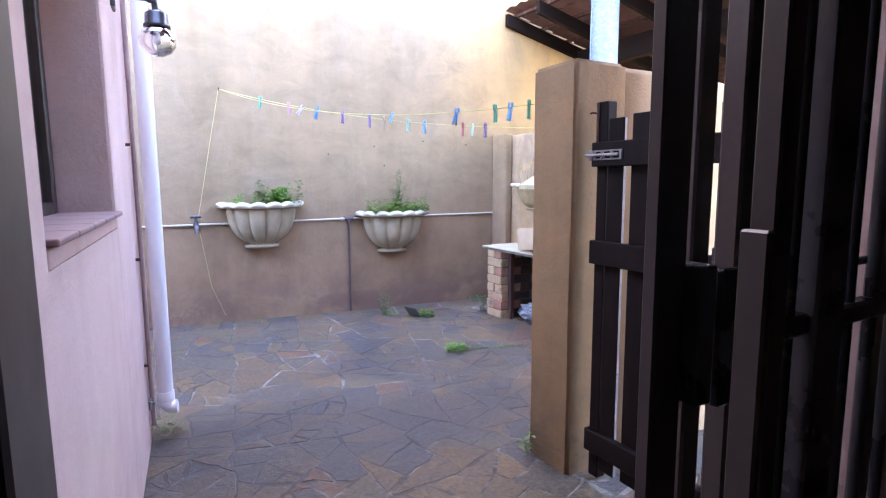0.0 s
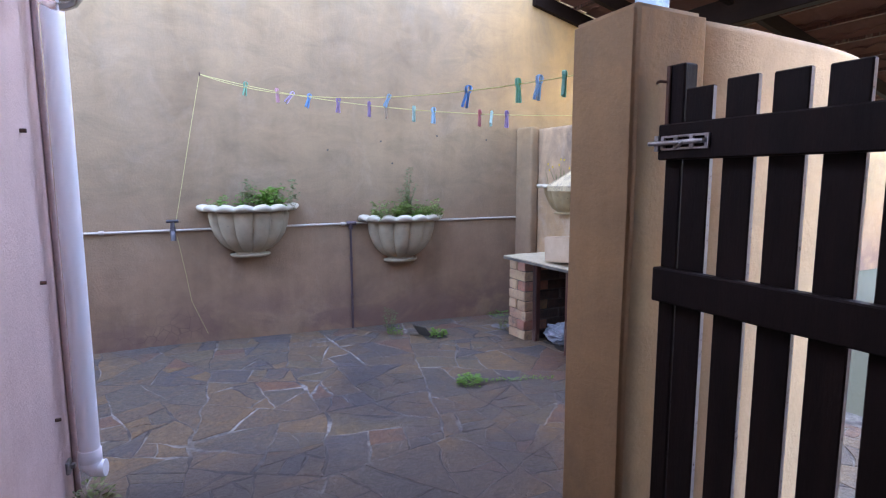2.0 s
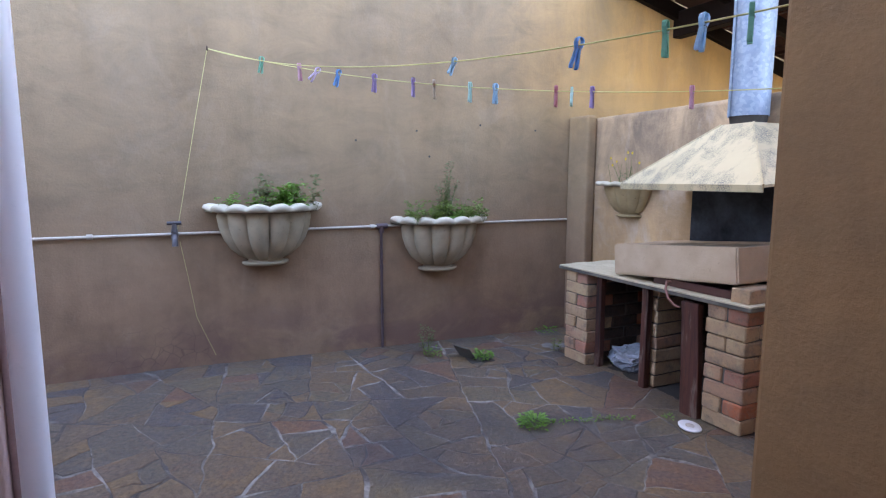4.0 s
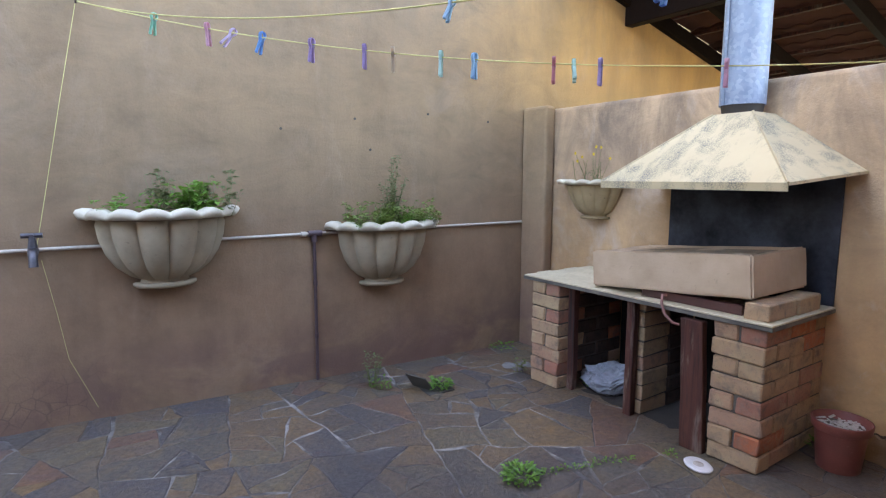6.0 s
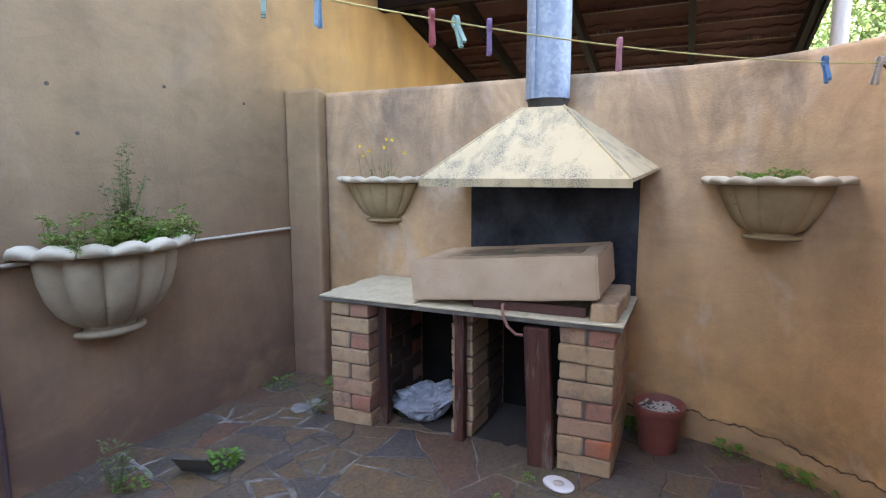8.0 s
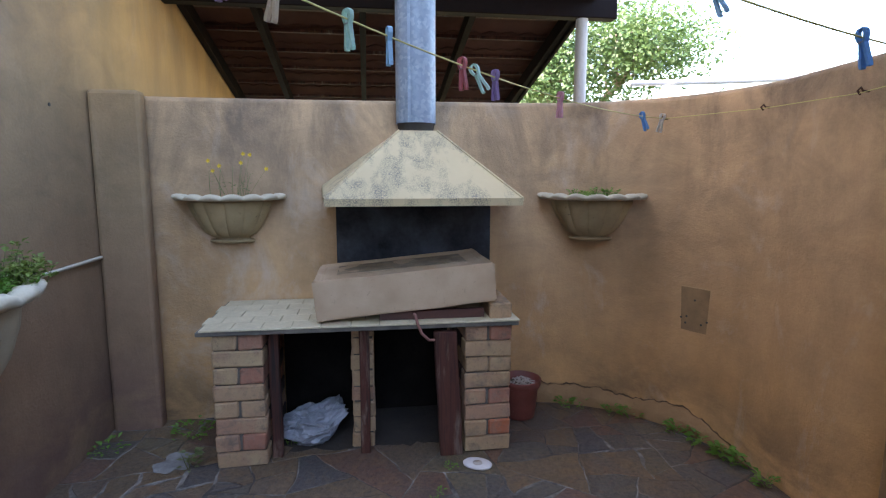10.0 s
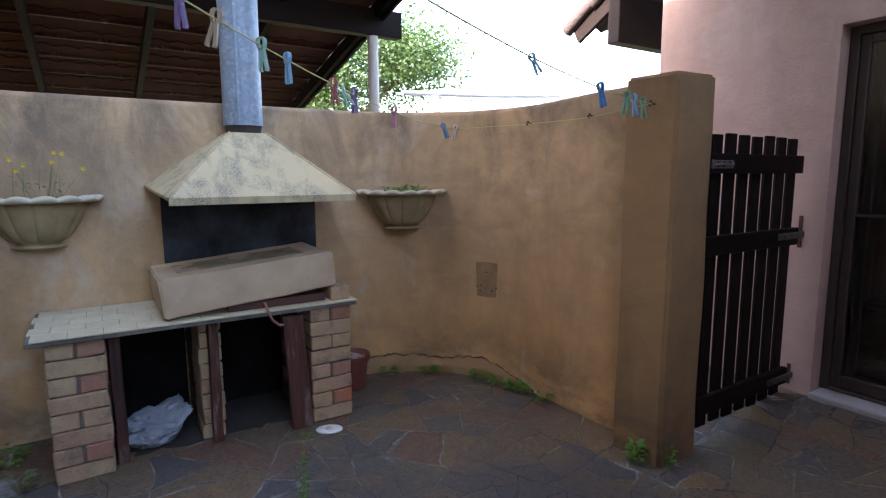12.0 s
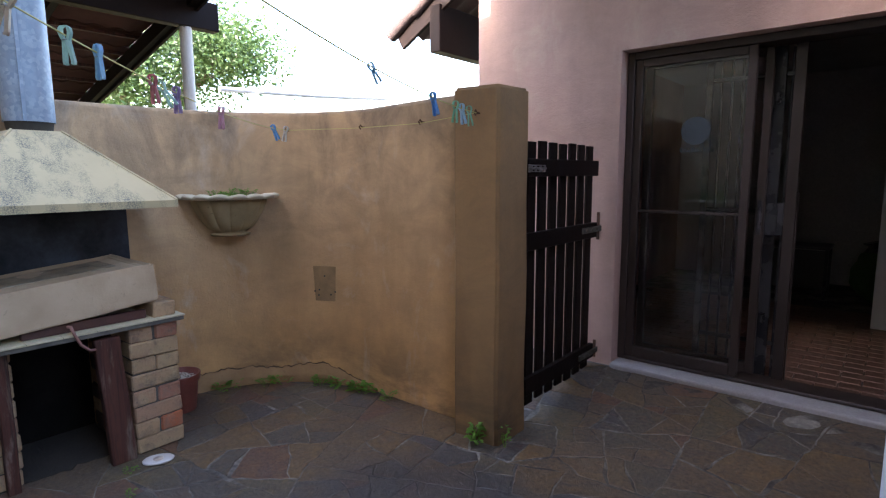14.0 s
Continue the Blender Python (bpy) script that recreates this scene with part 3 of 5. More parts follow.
def noisy_pier(x0, x1, y0, y1, z0, z1):
    """A plastered pier, rounded but for the edge that runs on into the wall."""
    bm = boxed(x0, x1, y0, y1, z0, z1)
    def joins(e):
        return all(v.co.x > x1 - 0.001 and v.co.y < y0 + 0.001 for v in e.verts)
    bmesh.ops.bevel(bm, geom=[e for e in bm.edges if not joins(e)], offset=0.014, segments=3, affect="EDGES")
    bm.normal_update()
    big = [f for f in bm.faces if f.calc_area() > 0.03]
    bmesh.ops.inset_individual(bm, faces=big, thickness=0.004)
    bmesh.ops.subdivide_edges(bm, edges=[e for e in bm.edges if e.calc_length() > 1.0], cuts=9, use_grid_fill=True)
    bm.normal_update()
    for f in bm.faces:
        f.smooth = True
    for v in bm.verts:
        n = noise.noise_vector(v.co * 2.2)
        v.co += Vector((n.x * 0.006, n.y * 0.003, n.z * 0.008 * (v.co.z > 1.5)))
    return bm


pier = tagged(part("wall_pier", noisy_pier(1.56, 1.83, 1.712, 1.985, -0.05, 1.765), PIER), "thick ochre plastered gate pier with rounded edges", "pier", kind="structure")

# house wall with the sliding door
DX0, DX1, DZ0, DZ1 = -0.135, 1.505, 0.09, 2.10
bm = bmesh.new()
prof = [(-0.9, -0.05), (DX0, -0.05), (DX0, DZ1), (DX1, DZ1), (DX1, -0.05), (2.594, -0.05), (2.594, 2.998), (-0.9, 2.998)]
front = [bm.verts.new((x, HOUSE_Y, z)) for x, z in prof]
rear = [bm.verts.new((x, 0.50, z)) for x, z in prof]
bm.faces.new(front[::-1])
bm.faces.new(rear)
for i in range(8):
    bm.faces.new((front[i], front[(i + 1) % 8], rear[(i + 1) % 8], rear[i]))
bmesh.ops.recalc_face_normals(bm, faces=bm.faces)
tagged(part("wall_house", bm, PINK), "pink plastered house wall round the sliding door", "wall", kind="structure")
tagged(part("wall_house_side", boxed(2.35, 2.59, -3.6, 0.498, -0.05, 3.0), PINK), "pink plastered end wall of the house", "wall", kind="structure")
tagged(part("threshold", boxed(-0.12, 1.50, 0.53, 0.765, -0.03, 0.115, 0.012, 2), CONCRETE), "grey concrete door threshold", "threshold", kind="structure")

# window wall beside the door, running slightly askew
WEST = pose(-0.03, 2.8, 0, 0, 0, -4.57)
bm = bmesh.new()
WY0, WY1, WZ0, WZ1 = -1.56, -0.49, 1.12, 2.1
box(bm, -0.25, 0, -2.09, WY0, -0.05, 2.4)
box(bm, -0.25, 0, WY1, 0.30, -0.05, 2.4, 0.012, 2)
box(bm, -0.25, 0, WY0, WY1, -0.05, WZ0)
box(bm, -0.25, 0, WY0, WY1, WZ1, 2.4)
wall_west = tagged(part("wall_west", bm, LITPINK), "pink plastered wall, coloured paler as if lit, with a deep window recess", "wall", kind="structure")
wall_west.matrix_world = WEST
tagged(part("wall_west_return", boxed(-5.4, -0.262, 2.86, 3.10, -0.05, 2.4), PINK), "pink plastered return wall of the house", "wall", kind="structure")
tagged(part("wall_far_west", boxed(-5.4, -5.2, 3.1, BACK_Y, -0.05, 1.7), TAN), "plain plastered wall closing the yard", "wall", kind="structure")

# room behind the door
tagged(part("room_floor", boxed(-1.6, 2.35, -3.4, 0.53, -0.1, 0.085), GROUT), "mortar bed of the paved room floor", "floor", kind="structure")
tagged(part("ceiling", boxed(-1.6, 2.35, -3.6, 0.5, 2.45, 2.55), CEIL), "plain white ceiling of the dark room", "ceiling", kind="structure")
tagged(part("room_wall_south", boxed(-1.8, 2.35, -3.6, -3.4, -0.05, 2.95), ROOM), "pale painted room wall", "wall", kind="structure")
tagged(part("room_wall_west", boxed(-1.8, -1.6, -3.4, 0.7, -0.05, 2.95), ROOM), "pale painted room wall", "wall", kind="structure")
tagged(part("room_wall_back", boxed(-1.6, -0.5, 0.7, 2.86, -0.05, 2.39), ROOM), "plain inner wall behind the window", "wall", kind="structure")
bm = bmesh.new()
# unseen overhang, added and sized to shade the door, gate and paving
box(bm, -0.9, 0.5, -3.6, 1.35, 3.0, 3.1)
box(bm, 0.5, 2.5, -3.6, 3.1, 3.0, 3.1)
box(bm, 2.5, 2.85, 1.75, 3.0, 3.0, 3.1)
box(bm, 2.5, 2.6, -3.6, 0.73, 3.0, 3.1)
box(bm, -3.6, -0.9, -3.6, 0.45, 2.95, 3.05)
box(bm, -3.6, -0.3, 0.45, 3.0, 2.4, 2.5)
tagged(part("house_roof_deck", bm, TILE), "unseen house roof with an added overhang that shades the yard", "roof", kind="structure")

# yellow wall beyond the gate
tagged(part("wall_outer", boxed(9.0, 9.2, -8, 3.0, -0.1, 1.55), YELLOW), "sunlit yellow garden wall beyond the gate", "wall", kind="structure")

# ---- sliding door, security gate, window ----
def frame_rect(bm, x0, x1, y0, y1, z0, z1, w, wb=None):
    wb = wb or w
    box(bm, x0, x0 + w, y0, y1, z0, z1, 0.004)
    box(bm, x1 - w, x1, y0, y1, z0, z1, 0.004)
    box(bm, x0 + w, x1 - w, y0, y1, z0, z0 + wb, 0.004)
    box(bm, x0 + w, x1 - w, y0, y1, z1 - w, z1, 0.004)
    return bm


door = thing("door_1", "bronze aluminium sliding glass door standing half open", "door", pose(0.7, 0.6, 0), kind="structure")
def inn(bm, ob):
    bmesh.ops.transform(bm, matrix=ob.matrix_world.inverted(), verts=bm.verts)
    return bm


part("door_frame", inn(frame_rect(bmesh.new(), DX0 + 0.003, DX1 - 0.003, 0.45, 0.625, 0.117, DZ1 - 0.003, 0.045, 0.02), door), BRONZE, door)
for nm, x0, x1, y in (("fixed_panel", 0.778, 1.455, 0.592), ("sliding_panel", 0.714, 1.43, 0.475)):
    leaf = part(nm, inn(frame_rect(bmesh.new(), x0, x1, y - 0.018, y + 0.018, 0.14, DZ1 - 0.05, 0.046, 0.07), door), BRONZE, door)
    pane = part("pane", inn(boxed(x0 + 0.046, x1 - 0.046, y - 0.003, y + 0.003, 0.21, DZ1 - 0.096), door), GLASS, leaf)
    pane.visible_shadow = False
    if nm == "fixed_panel":
        part("mid_rail", inn(boxed(x0 + 0.046, x1 - 0.046, y + 0.004, y + 0.012, 1.10, 1.118, 0.003), door), BRONZE, leaf)
        bm = bmesh.new()
        bmesh.ops.create_cone(bm, cap_ends=True, segments=40, radius1=0.083, radius2=0.083, depth=0.002, matrix=pose(1.085, y + 0.006, 1.60, 90))
        part("sticker", inn(bm, door), DISC, leaf, "round frosted sticker")
        bm = bmesh.new()
        for k in range(9):
            box(bm, 0.98 + 0.022 * k, 0.995 + 0.022 * k, y + 0.004, y + 0.006, 1.475, 1.488 + 0.006 * (k % 3))
        part("sticker_text", inn(bm, door), DISC, leaf, "faint unreadable line of lettering")
    else:
        bm = boxed(0.726, 0.748, y + 0.0185, y + 0.030, 0.99, 1.19, 0.004, 2)
        box(bm, 0.731, 0.743, y + 0.031, y + 0.046, 1.03, 1.15, 0.003)
        part("lock_handle", inn(bm, door), BLACKPAINT, leaf, "black pull handle with lock")

grille = thing("security_gate", "brown-black painted steel security gate folded open behind the door", "gate", pose(0.9, 0.5, 0.085))
# leading stile with its lock
part("stile", inn(boxed(0.560, 0.617, 0.461, 0.484, 0.098, 2.09, 0.003), grille), GATEPAINT, grille)
part("lock_case", inn(boxed(0.619, 0.652, 0.440, 0.482, 0.99, 1.178, 0.004, 2), grille), BLACKPAINT, grille, "blue-black steel lock case")
part("lock_plate", inn(boxed(0.654, 0.722, 0.434, 0.445, 0.985, 1.172, 0.003, 2), grille), BLACKPAINT, grille, "flat steel lock plate")
# second panel folded back into the room
bm = boxed(0.580, 0.612, 0.330, 0.360, 0.098, 2.09, 0.003)
box(bm, 0.566, 0.579, 0.328, 0.362, 0.098, 1.235, 0.003)
part("stile", inn(bm, grille), GATEPAINT, grille, "stile with a bolted cover strip")
part("stile", inn(boxed(0.672, 0.735, 0.330, 0.362, 0.098, 2.09, 0.003), grille), BLACKPAINT, grille)
for x in (0.642, 0.775, 0.835, 0.895, 0.955, 1.015):
    part("bar", inn(tube(bmesh.new(), [(x, 0.346, 0.10), (x, 0.346, 2.06)], 0.008, 8), grille), BLACKPAINT, grille)
for z in (0.30, 1.108, 1.90):
    for x0, x1 in ((0.613, 0.671), (0.736, 1.06)):
        part("cross_rail", inn(boxed(x0, x1, 0.334, 0.358, z, z + 0.026, 0.004), grille), BLACKPAINT, grille)
part("stile", inn(boxed(1.062, 1.10, 0.330, 0.362, 0.098, 2.09, 0.003), grille), BLACKPAINT, grille)
for z in (0.45, 1.75):
    part("hinge_link", inn(boxed(0.690, 0.706, 0.364, 0.444, z, z + 0.05, 0.003), grille), BLACKPAINT, grille)

win = thing("window_1", "dark framed window in a deep pink recess", "window", WEST, kind="structure")
bm = bmesh.new()
for a, b, c, d in ((WY0, WY0 + 0.045, WZ0 + 0.055, WZ1), (WY1 - 0.045, WY1, WZ0 + 0.055, WZ1), (WY0 + 0.045, WY1 - 0.045, WZ0 + 0.055, WZ0 + 0.10), (WY0 + 0.045, WY1 - 0.045, WZ1 - 0.045, WZ1)):
    box(bm, -0.215, -0.175, a, b, c, d, 0.004)
box(bm, -0.21, -0.17, -1.03, -0.99, WZ0 + 0.10, WZ1 - 0.045, 0.004)
part("window_frame", bm, BRONZE, win)
part("pane", boxed(-0.198, -0.192, WY0 + 0.045, WY1 - 0.045, WZ0 + 0.10, WZ1 - 0.045), GLASS, win)
sill = part("window_sill", boxed(-0.25, 0.0, WY0 + 0.002, WY1 - 0.002, WZ0 + 0.001, WZ0 + 0.045, 0.002), PINK, win, "sloping tiled sill painted pink")
SILLPAINT = surf("sill_paint", (0.24, 0.16, 0.165), (0.30, 0.20, 0.20), rough=0.6)
for k in range(5):
    a = WY0 + 0.21 * k
    part("sill_tile", boxed(-0.172, 0.022, a + 0.003, a + 0.207, WZ0 + 0.046, WZ0 + 0.062, 0.005, 2), SILLPAINT, win)

# ---- things of the yard ----
# garden gate
gate = thing("garden_gate", "dark stained wooden slat gate, closed and bolted to the pier", "gate", pose(1.63, 1.2, 0.05))
for k in range(7):
    y0 = 0.81 + 0.118 * k
    bm = inn(boxed(1.630, 1.648, y0, y0 + 0.081, 0.065 + 0.006 * (k % 2), 1.52 + 0.004 * (k % 3), 0.003), gate)
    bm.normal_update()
    # only the south edges get the painted sheen
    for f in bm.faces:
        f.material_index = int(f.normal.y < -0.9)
    part("slat", bm, WOODDARK, gate).data.materials.append(SHEENEDGE)
for z in (1.335, 0.945, 0.145):
    part("rail", inn(boxed(1.596, 1.629, 0.80, 1.655, z, z + 0.095, 0.004), gate), WOODDARK, gate)
for z in (1.0, 0.19):
    bm = boxed(1.584, 1.595, 0.755, 1.02, z - 0.018, z + 0.018, 0.003)
    for k in range(3):
        bmesh.ops.create_uvsphere(bm, u_segments=8, v_segments=6, radius=0.009, matrix=pose(1.583, 0.83 + 0.07 * k, z))
    part("strap_hinge", inn(bm, gate), BLACKROT, gate, "black strap hinge with round bolts")
bm = boxed(1.590, 1.5955, 1.49, 1.638, 1.360, 1.366, 0.001)
box(bm, 1.590, 1.5955, 1.49, 1.638, 1.392, 1.398, 0.001)
for y in (1.49, 1.535, 1.585, 1.626):
    box(bm, 1.588, 1.5955, y, y + 0.012, 1.362, 1.396, 0.001)
box(bm, 1.588, 1.5955, 1.646, 1.660, 1.358, 1.400, 0.001)
tube(bm, [(1.583, 1.50, 1.379), (1.583, 1.672, 1.379)], 0.0065, 10)
tube(bm, [(1.583, 1.560, 1.379), (1.560, 1.568, 1.362)], 0.005, 8)
part("slide_bolt", inn(bm, gate), STEEL, gate, "zinc slide bolt")
stop = thing("gate_stop_post", "dark wooden gate stop post strapped to the pier", "post", pose(1.62, 1.69, 0.0))
part("post", inn(boxed(1.632, 1.682, 1.606, 1.66, 0.02, 1.59, 0.004), stop), WOODDARK, stop)
bm = boxed(1.624, 1.631, 1.648, 1.661, 1.43, 1.588, 0.002)
tube(bm, [(1.622, 1.655, 1.545), (1.618, 1.675, 1.55), (1.62, 1.685, 1.549), (1.626, 1.692, 1.548)], 0.004, 8)
part("bracket", inn(bm, stop), RUST, stop, "rusty angle bracket")
for z0, z1 in ((0.92, 1.10), (0.12, 0.24)):
    tagged(part("hinge_plate", boxed(1.612, 1.632, HOUSE_Y + 0.001, HOUSE_Y + 0.010, z0, z1, 0.003), RUST), "rusty hinge plate on the pink wall", "hinge")

# lamp and pipes on the window wall
lamp = thing("wall_lamp", "outdoor wall lamp with a clear glass globe on a dark arm", "lamp", pose(0.12, 2.68, 1.88))
bm = tube(bmesh.new(), [(-0.04, 2.68, 2.04), (0.08, 2.68, 2.04), (0.115, 2.68, 2.03), (0.12, 2.68, 1.99)], 0.014, 10)
box(bm, -0.045, -0.025, 2.63, 2.73, 1.98, 2.10, 0.004)
part("arm", inn(bm, lamp), BLACKPAINT, lamp)
part("cap", revolve(bmesh.new(), [(0.0, 0.115), (0.03, 0.112), (0.044, 0.10), (0.046, 0.06), (0.052, 0.056), (0.052, 0.045), (0.0, 0.045)], 24), BLACKPAINT, lamp)
bm = revolve(bmesh.new(), [(0.04, 0.045), (0.058, 0.03), (0.072, 0.0), (0.068, -0.03), (0.05, -0.055), (0.02, -0.07), (0.002, -0.072)], 28)
globe = part("globe", bm, BULB, lamp, "clear ribbed glass globe")
globe.visible_shadow = False
part("bulb", revolve(bmesh.new(), [(0.0, 0.045), (0.014, 0.04), (0.014, 0.02), (0.024, -0.005), (0.022, -0.025), (0.0, -0.036)], 16), WHITE, lamp, "small white bulb")

down = thing("downpipe", "white plastic downpipe with an elbow above the paving", "downpipe", pose(0.06, 2.975, 0.1))
PX, PY = 0.06, 2.975
part("pipe", inn(tube(bmesh.new(), [(PX, PY, 0.21), (PX + 0.002, PY, 1.3), (PX + 0.004, PY, 2.38)], 0.0365, 28), down), PVC, down)
part("socket", inn(tube(bmesh.new(), [(PX, PY, 0.178), (PX, PY, 0.182), (PX, PY, 0.196), (PX, PY, 0.199), (PX, PY, 0.202), (PX, PY, 0.246), (PX, PY, 0.25)], [0.038, 0.0405, 0.0405, 0.0385, 0.0405, 0.0405, 0.0375], 28), down), PVC, down)
part("elbow", inn(tube(bmesh.new(), [(PX, PY, 0.21), (PX + 0.002, PY, 0.188), (PX + 0.016, PY - 0.004, 0.168), (PX + 0.036, PY - 0.008, 0.164), (PX + 0.05, PY - 0.011, 0.165)], [0.037, 0.038, 0.035, 0.032, 0.033], 24), down), PVC, down)
bm = boxed(-0.012, 0.012, PY - 0.012, PY + 0.008, 0.185, 0.205, 0.003)
box(bm, -0.018, -0.004, PY - 0.03, PY + 0.02, 0.17, 0.22, 0.003)
part("clip", inn(bm, down), STEEL, down, "small metal pipe clip")
bm = tube(bmesh.new(), [(0.0, 3.045, 0.05), (0.0, 3.045, 2.38)], 0.012, 10)
tagged(part("conduit", bm, surf("pink_conduit", (0.50, 0.36, 0.33), (0.44, 0.31, 0.29))), "thin pink painted conduit along the corner", "conduit")
for y, z in ((2.80, 1.446), (2.86, 0.93), (2.88, 0.42)):
    tagged(part("wall_screw", tube(bmesh.new(), [(-0.03 + 0.08 * (y - 2.8), y, z), (-0.012 + 0.08 * (y - 2.8), y, z)], 0.007, 8), RUST), "small rusty screw in the pink wall", "screw", "screws on the window wall")

# water pipe, tap
bm = tube(bmesh.new(), [(-3.3, BACK_Y - 0.014, 0.925), (0.3, BACK_Y - 0.014, 0.925), (1.7, BACK_Y - 0.014, 0.927), (3.344, BACK_Y - 0.014, 0.927)], 0.0085, 10)
wp = tagged(part("water_pipe", bm, PIPE), "thin cream water pipe fixed along the tall wall", "pipe")
for x in (-0.05, 1.64):
    part("pipe_clip", tube(bmesh.new(), [(x, BACK_Y - 0.014, 0.926), (x + 0.03, BACK_Y - 0.014, 0.926)], 0.015, 10), PIPE, wp)
bm = tube(bmesh.new(), [(1.72, BACK_Y - 0.014, 0.93), (1.72, BACK_Y - 0.014, 0.04)], 0.0095, 10)
dp = tagged(part("drop_pipe", bm, DARKPIPE), "dark maroon drop pipe down the tall wall", "pipe")
bm = tube(bmesh.new(), [(1.685, BACK_Y - 0.014, 0.927), (1.765, BACK_Y - 0.014, 0.927)], 0.018, 12)
tube(bm, [(1.72, BACK_Y - 0.014, 0.93), (1.72, BACK_Y - 0.014, 0.88)], 0.018, 12)
part("tee", bm, DARKPIPE, dp)
for z in (0.62, 0.30):
    part("coupling", tube(bmesh.new(), [(1.72, BACK_Y - 0.014, z), (1.72, BACK_Y - 0.014, z + 0.03)], 0.0125, 10), DARKPIPE, dp)
tap = thing("garden_tap", "small tarnished garden tap on the water pipe", "tap", pose(0.405, BACK_Y - 0.026, 0.925) @ Matrix.Scale(1.4, 4))
bm = tube(bmesh.new(), [(0, 0.016, 0), (0, -0.03, 0.0), (0, -0.06, -0.004), (0, -0.075, -0.02), (0, -0.078, -0.045)], [0.014, 0.016, 0.014, 0.012, 0.013], 12)
tube(bm, [(0, -0.03, 0), (0, -0.03, 0.045)], [0.015, 0.009], 10)
part("body", bm, BRASS, tap)
bm = tube(bmesh.new(), [(-0.028, -0.03, 0.05), (0.028, -0.03, 0.05)], [0.008, 0.008], 8)
tube(bm, [(0, -0.05, 0.05), (0, -0.01, 0.05)], 0.006, 8)
part("handle", bm, BRASS, tap)

# ---- wall planters ----
def planter(m, w, h, depth, label, cast=None, straight=False):
    """Half bowl with flutes, scalloped rim, foot ring and soil; local y points out of the wall."""
    p = thing("wall_planter", label, "planter", m, "wall planters")
    prof = [(0.0, 0.03), (0.15, 0.03), (0.16, 0.06), (0.15, 0.09), (0.175, 0.115), (0.22, 0.155), (0.295, 0.27), (0.352, 0.43), (0.388, 0.62), (0.402, 0.80), (0.40, 0.85)]
    if straight:
        prof[4:] = [(0.175, 0.12), (0.225, 0.18), (0.275, 0.31), (0.32, 0.48), (0.36, 0.66), (0.385, 0.80), (0.385, 0.85)]
    cast = cast or CEMENT
    sc = Matrix.Diagonal((w, depth * 2, h, 1))
    def mod(bm):
        bmesh.ops.transform(bm, matrix=sc, verts=bm.verts)
        return bm
    def rib(a, i):
        return (1.0 + ((0.09 if straight else 0.17) * (math.sqrt(abs(math.sin(a * 6))) - 0.75) if 4 <= i <= 9 else 0.0), 0.0)
    bm = revolve(bmesh.new(), prof, 140, 0, math.pi, rib)
    part("bowl", mod(bm), cast, p)
    foot = revolve(bmesh.new(), [(0.0, -0.004), (0.19, -0.002), (0.205, 0.02), (0.205, 0.05), (0.19, 0.062), (0.16, 0.062)], 40, 0, math.pi)
    part("foot", mod(foot), cast, p)
    def lip(a, i):
        s = abs(math.sin(a * 8))
        return 1.0 + 0.05 * (s - 0.6) * (1 <= i <= 5), 0.05 * (s - 0.5) * (2 <= i <= 6)
    rim = revolve(bmesh.new(), [(0.39, 0.855), (0.478, 0.868), (0.506, 0.885), (0.515, 0.922), (0.503, 0.957), (0.465, 0.975), (0.425, 0.968), (0.41, 0.90)], 126, 0, math.pi, lip)
    part("rim", mod(rim), RIM, p, "scalloped whitewashed rim")
    soil = bmesh.new()
    rows = []
    for r in (0.0, 0.2, 0.42):
        rows.append([soil.verts.new((r * math.cos(a), r * math.sin(a), 0.90 + 0.03 * noise.noise(Vector((r * 9 + m.translation.x, a * 3, 0))))) for a in (math.pi * k / 24 for k in range(25))])
    for r0, r1 in zip(rows, rows[1:]):
        for k in range(24):
            soil.faces.new((r0[k], r0[k + 1], r1[k + 1], r1[k]))
    part("soil", mod(soil), SOIL, p)
    return p


SOUTH = pose(0, 0, 0, 0, 0, 180)
P1 = (0.93, BACK_Y - 0.002, 0.71)
P2 = (2.16, BACK_Y - 0.002, 0.59)
planter(pose(*P1) @ SOUTH, 0.71, 0.40, 0.30, "fluted cement wall planter with scalloped rim and green herbs")
planter(pose(*P2) @ SOUTH, 0.74, 0.41, 0.31, "fluted cement wall planter holding a tall grey-green weed")
P3 = (SIDE_X - 0.002, 4.31, 0.985)
P4 = (*on_bend(29, 0.041), 0.985)
planter(pose(*P3, 0, 0, 90), 0.56, 0.26, 0.22, "fluted cement wall planter with thin yellow flowers beside the fire place", CEMENTDARK, True)
planter(pose(*P4, 0, 0, 61), 0.57, 0.26, 0.22, "fluted cement wall planter with low weeds on the bend", CEMENTDARK, True)

rng = random.Random(5)
def sprig_bunch(name, label, sprigs, material, leaf, density, extra=0):
    """Stems with leaves: each sprig is a base, a tip and a leaf count."""
    st, lf = bmesh.new(), bmesh.new()
    for base, tip, n in sprigs:
        stem(st, base, tip, 0.0016)
        for k in range(n):
            t = rng.uniform(0.15, 1.0)
            q = Vector(base).lerp(Vector(tip), t)
            leafy(lf, q, 0.01, density, leaf, rng, 0.012)
    p = thing(name, label, "plant", Matrix.Translation(sprigs[0][0]))
    part("stem", inn(st, p), DRYLEAF, p)
    part("foliage", inn(lf, p), material, p)
    return p


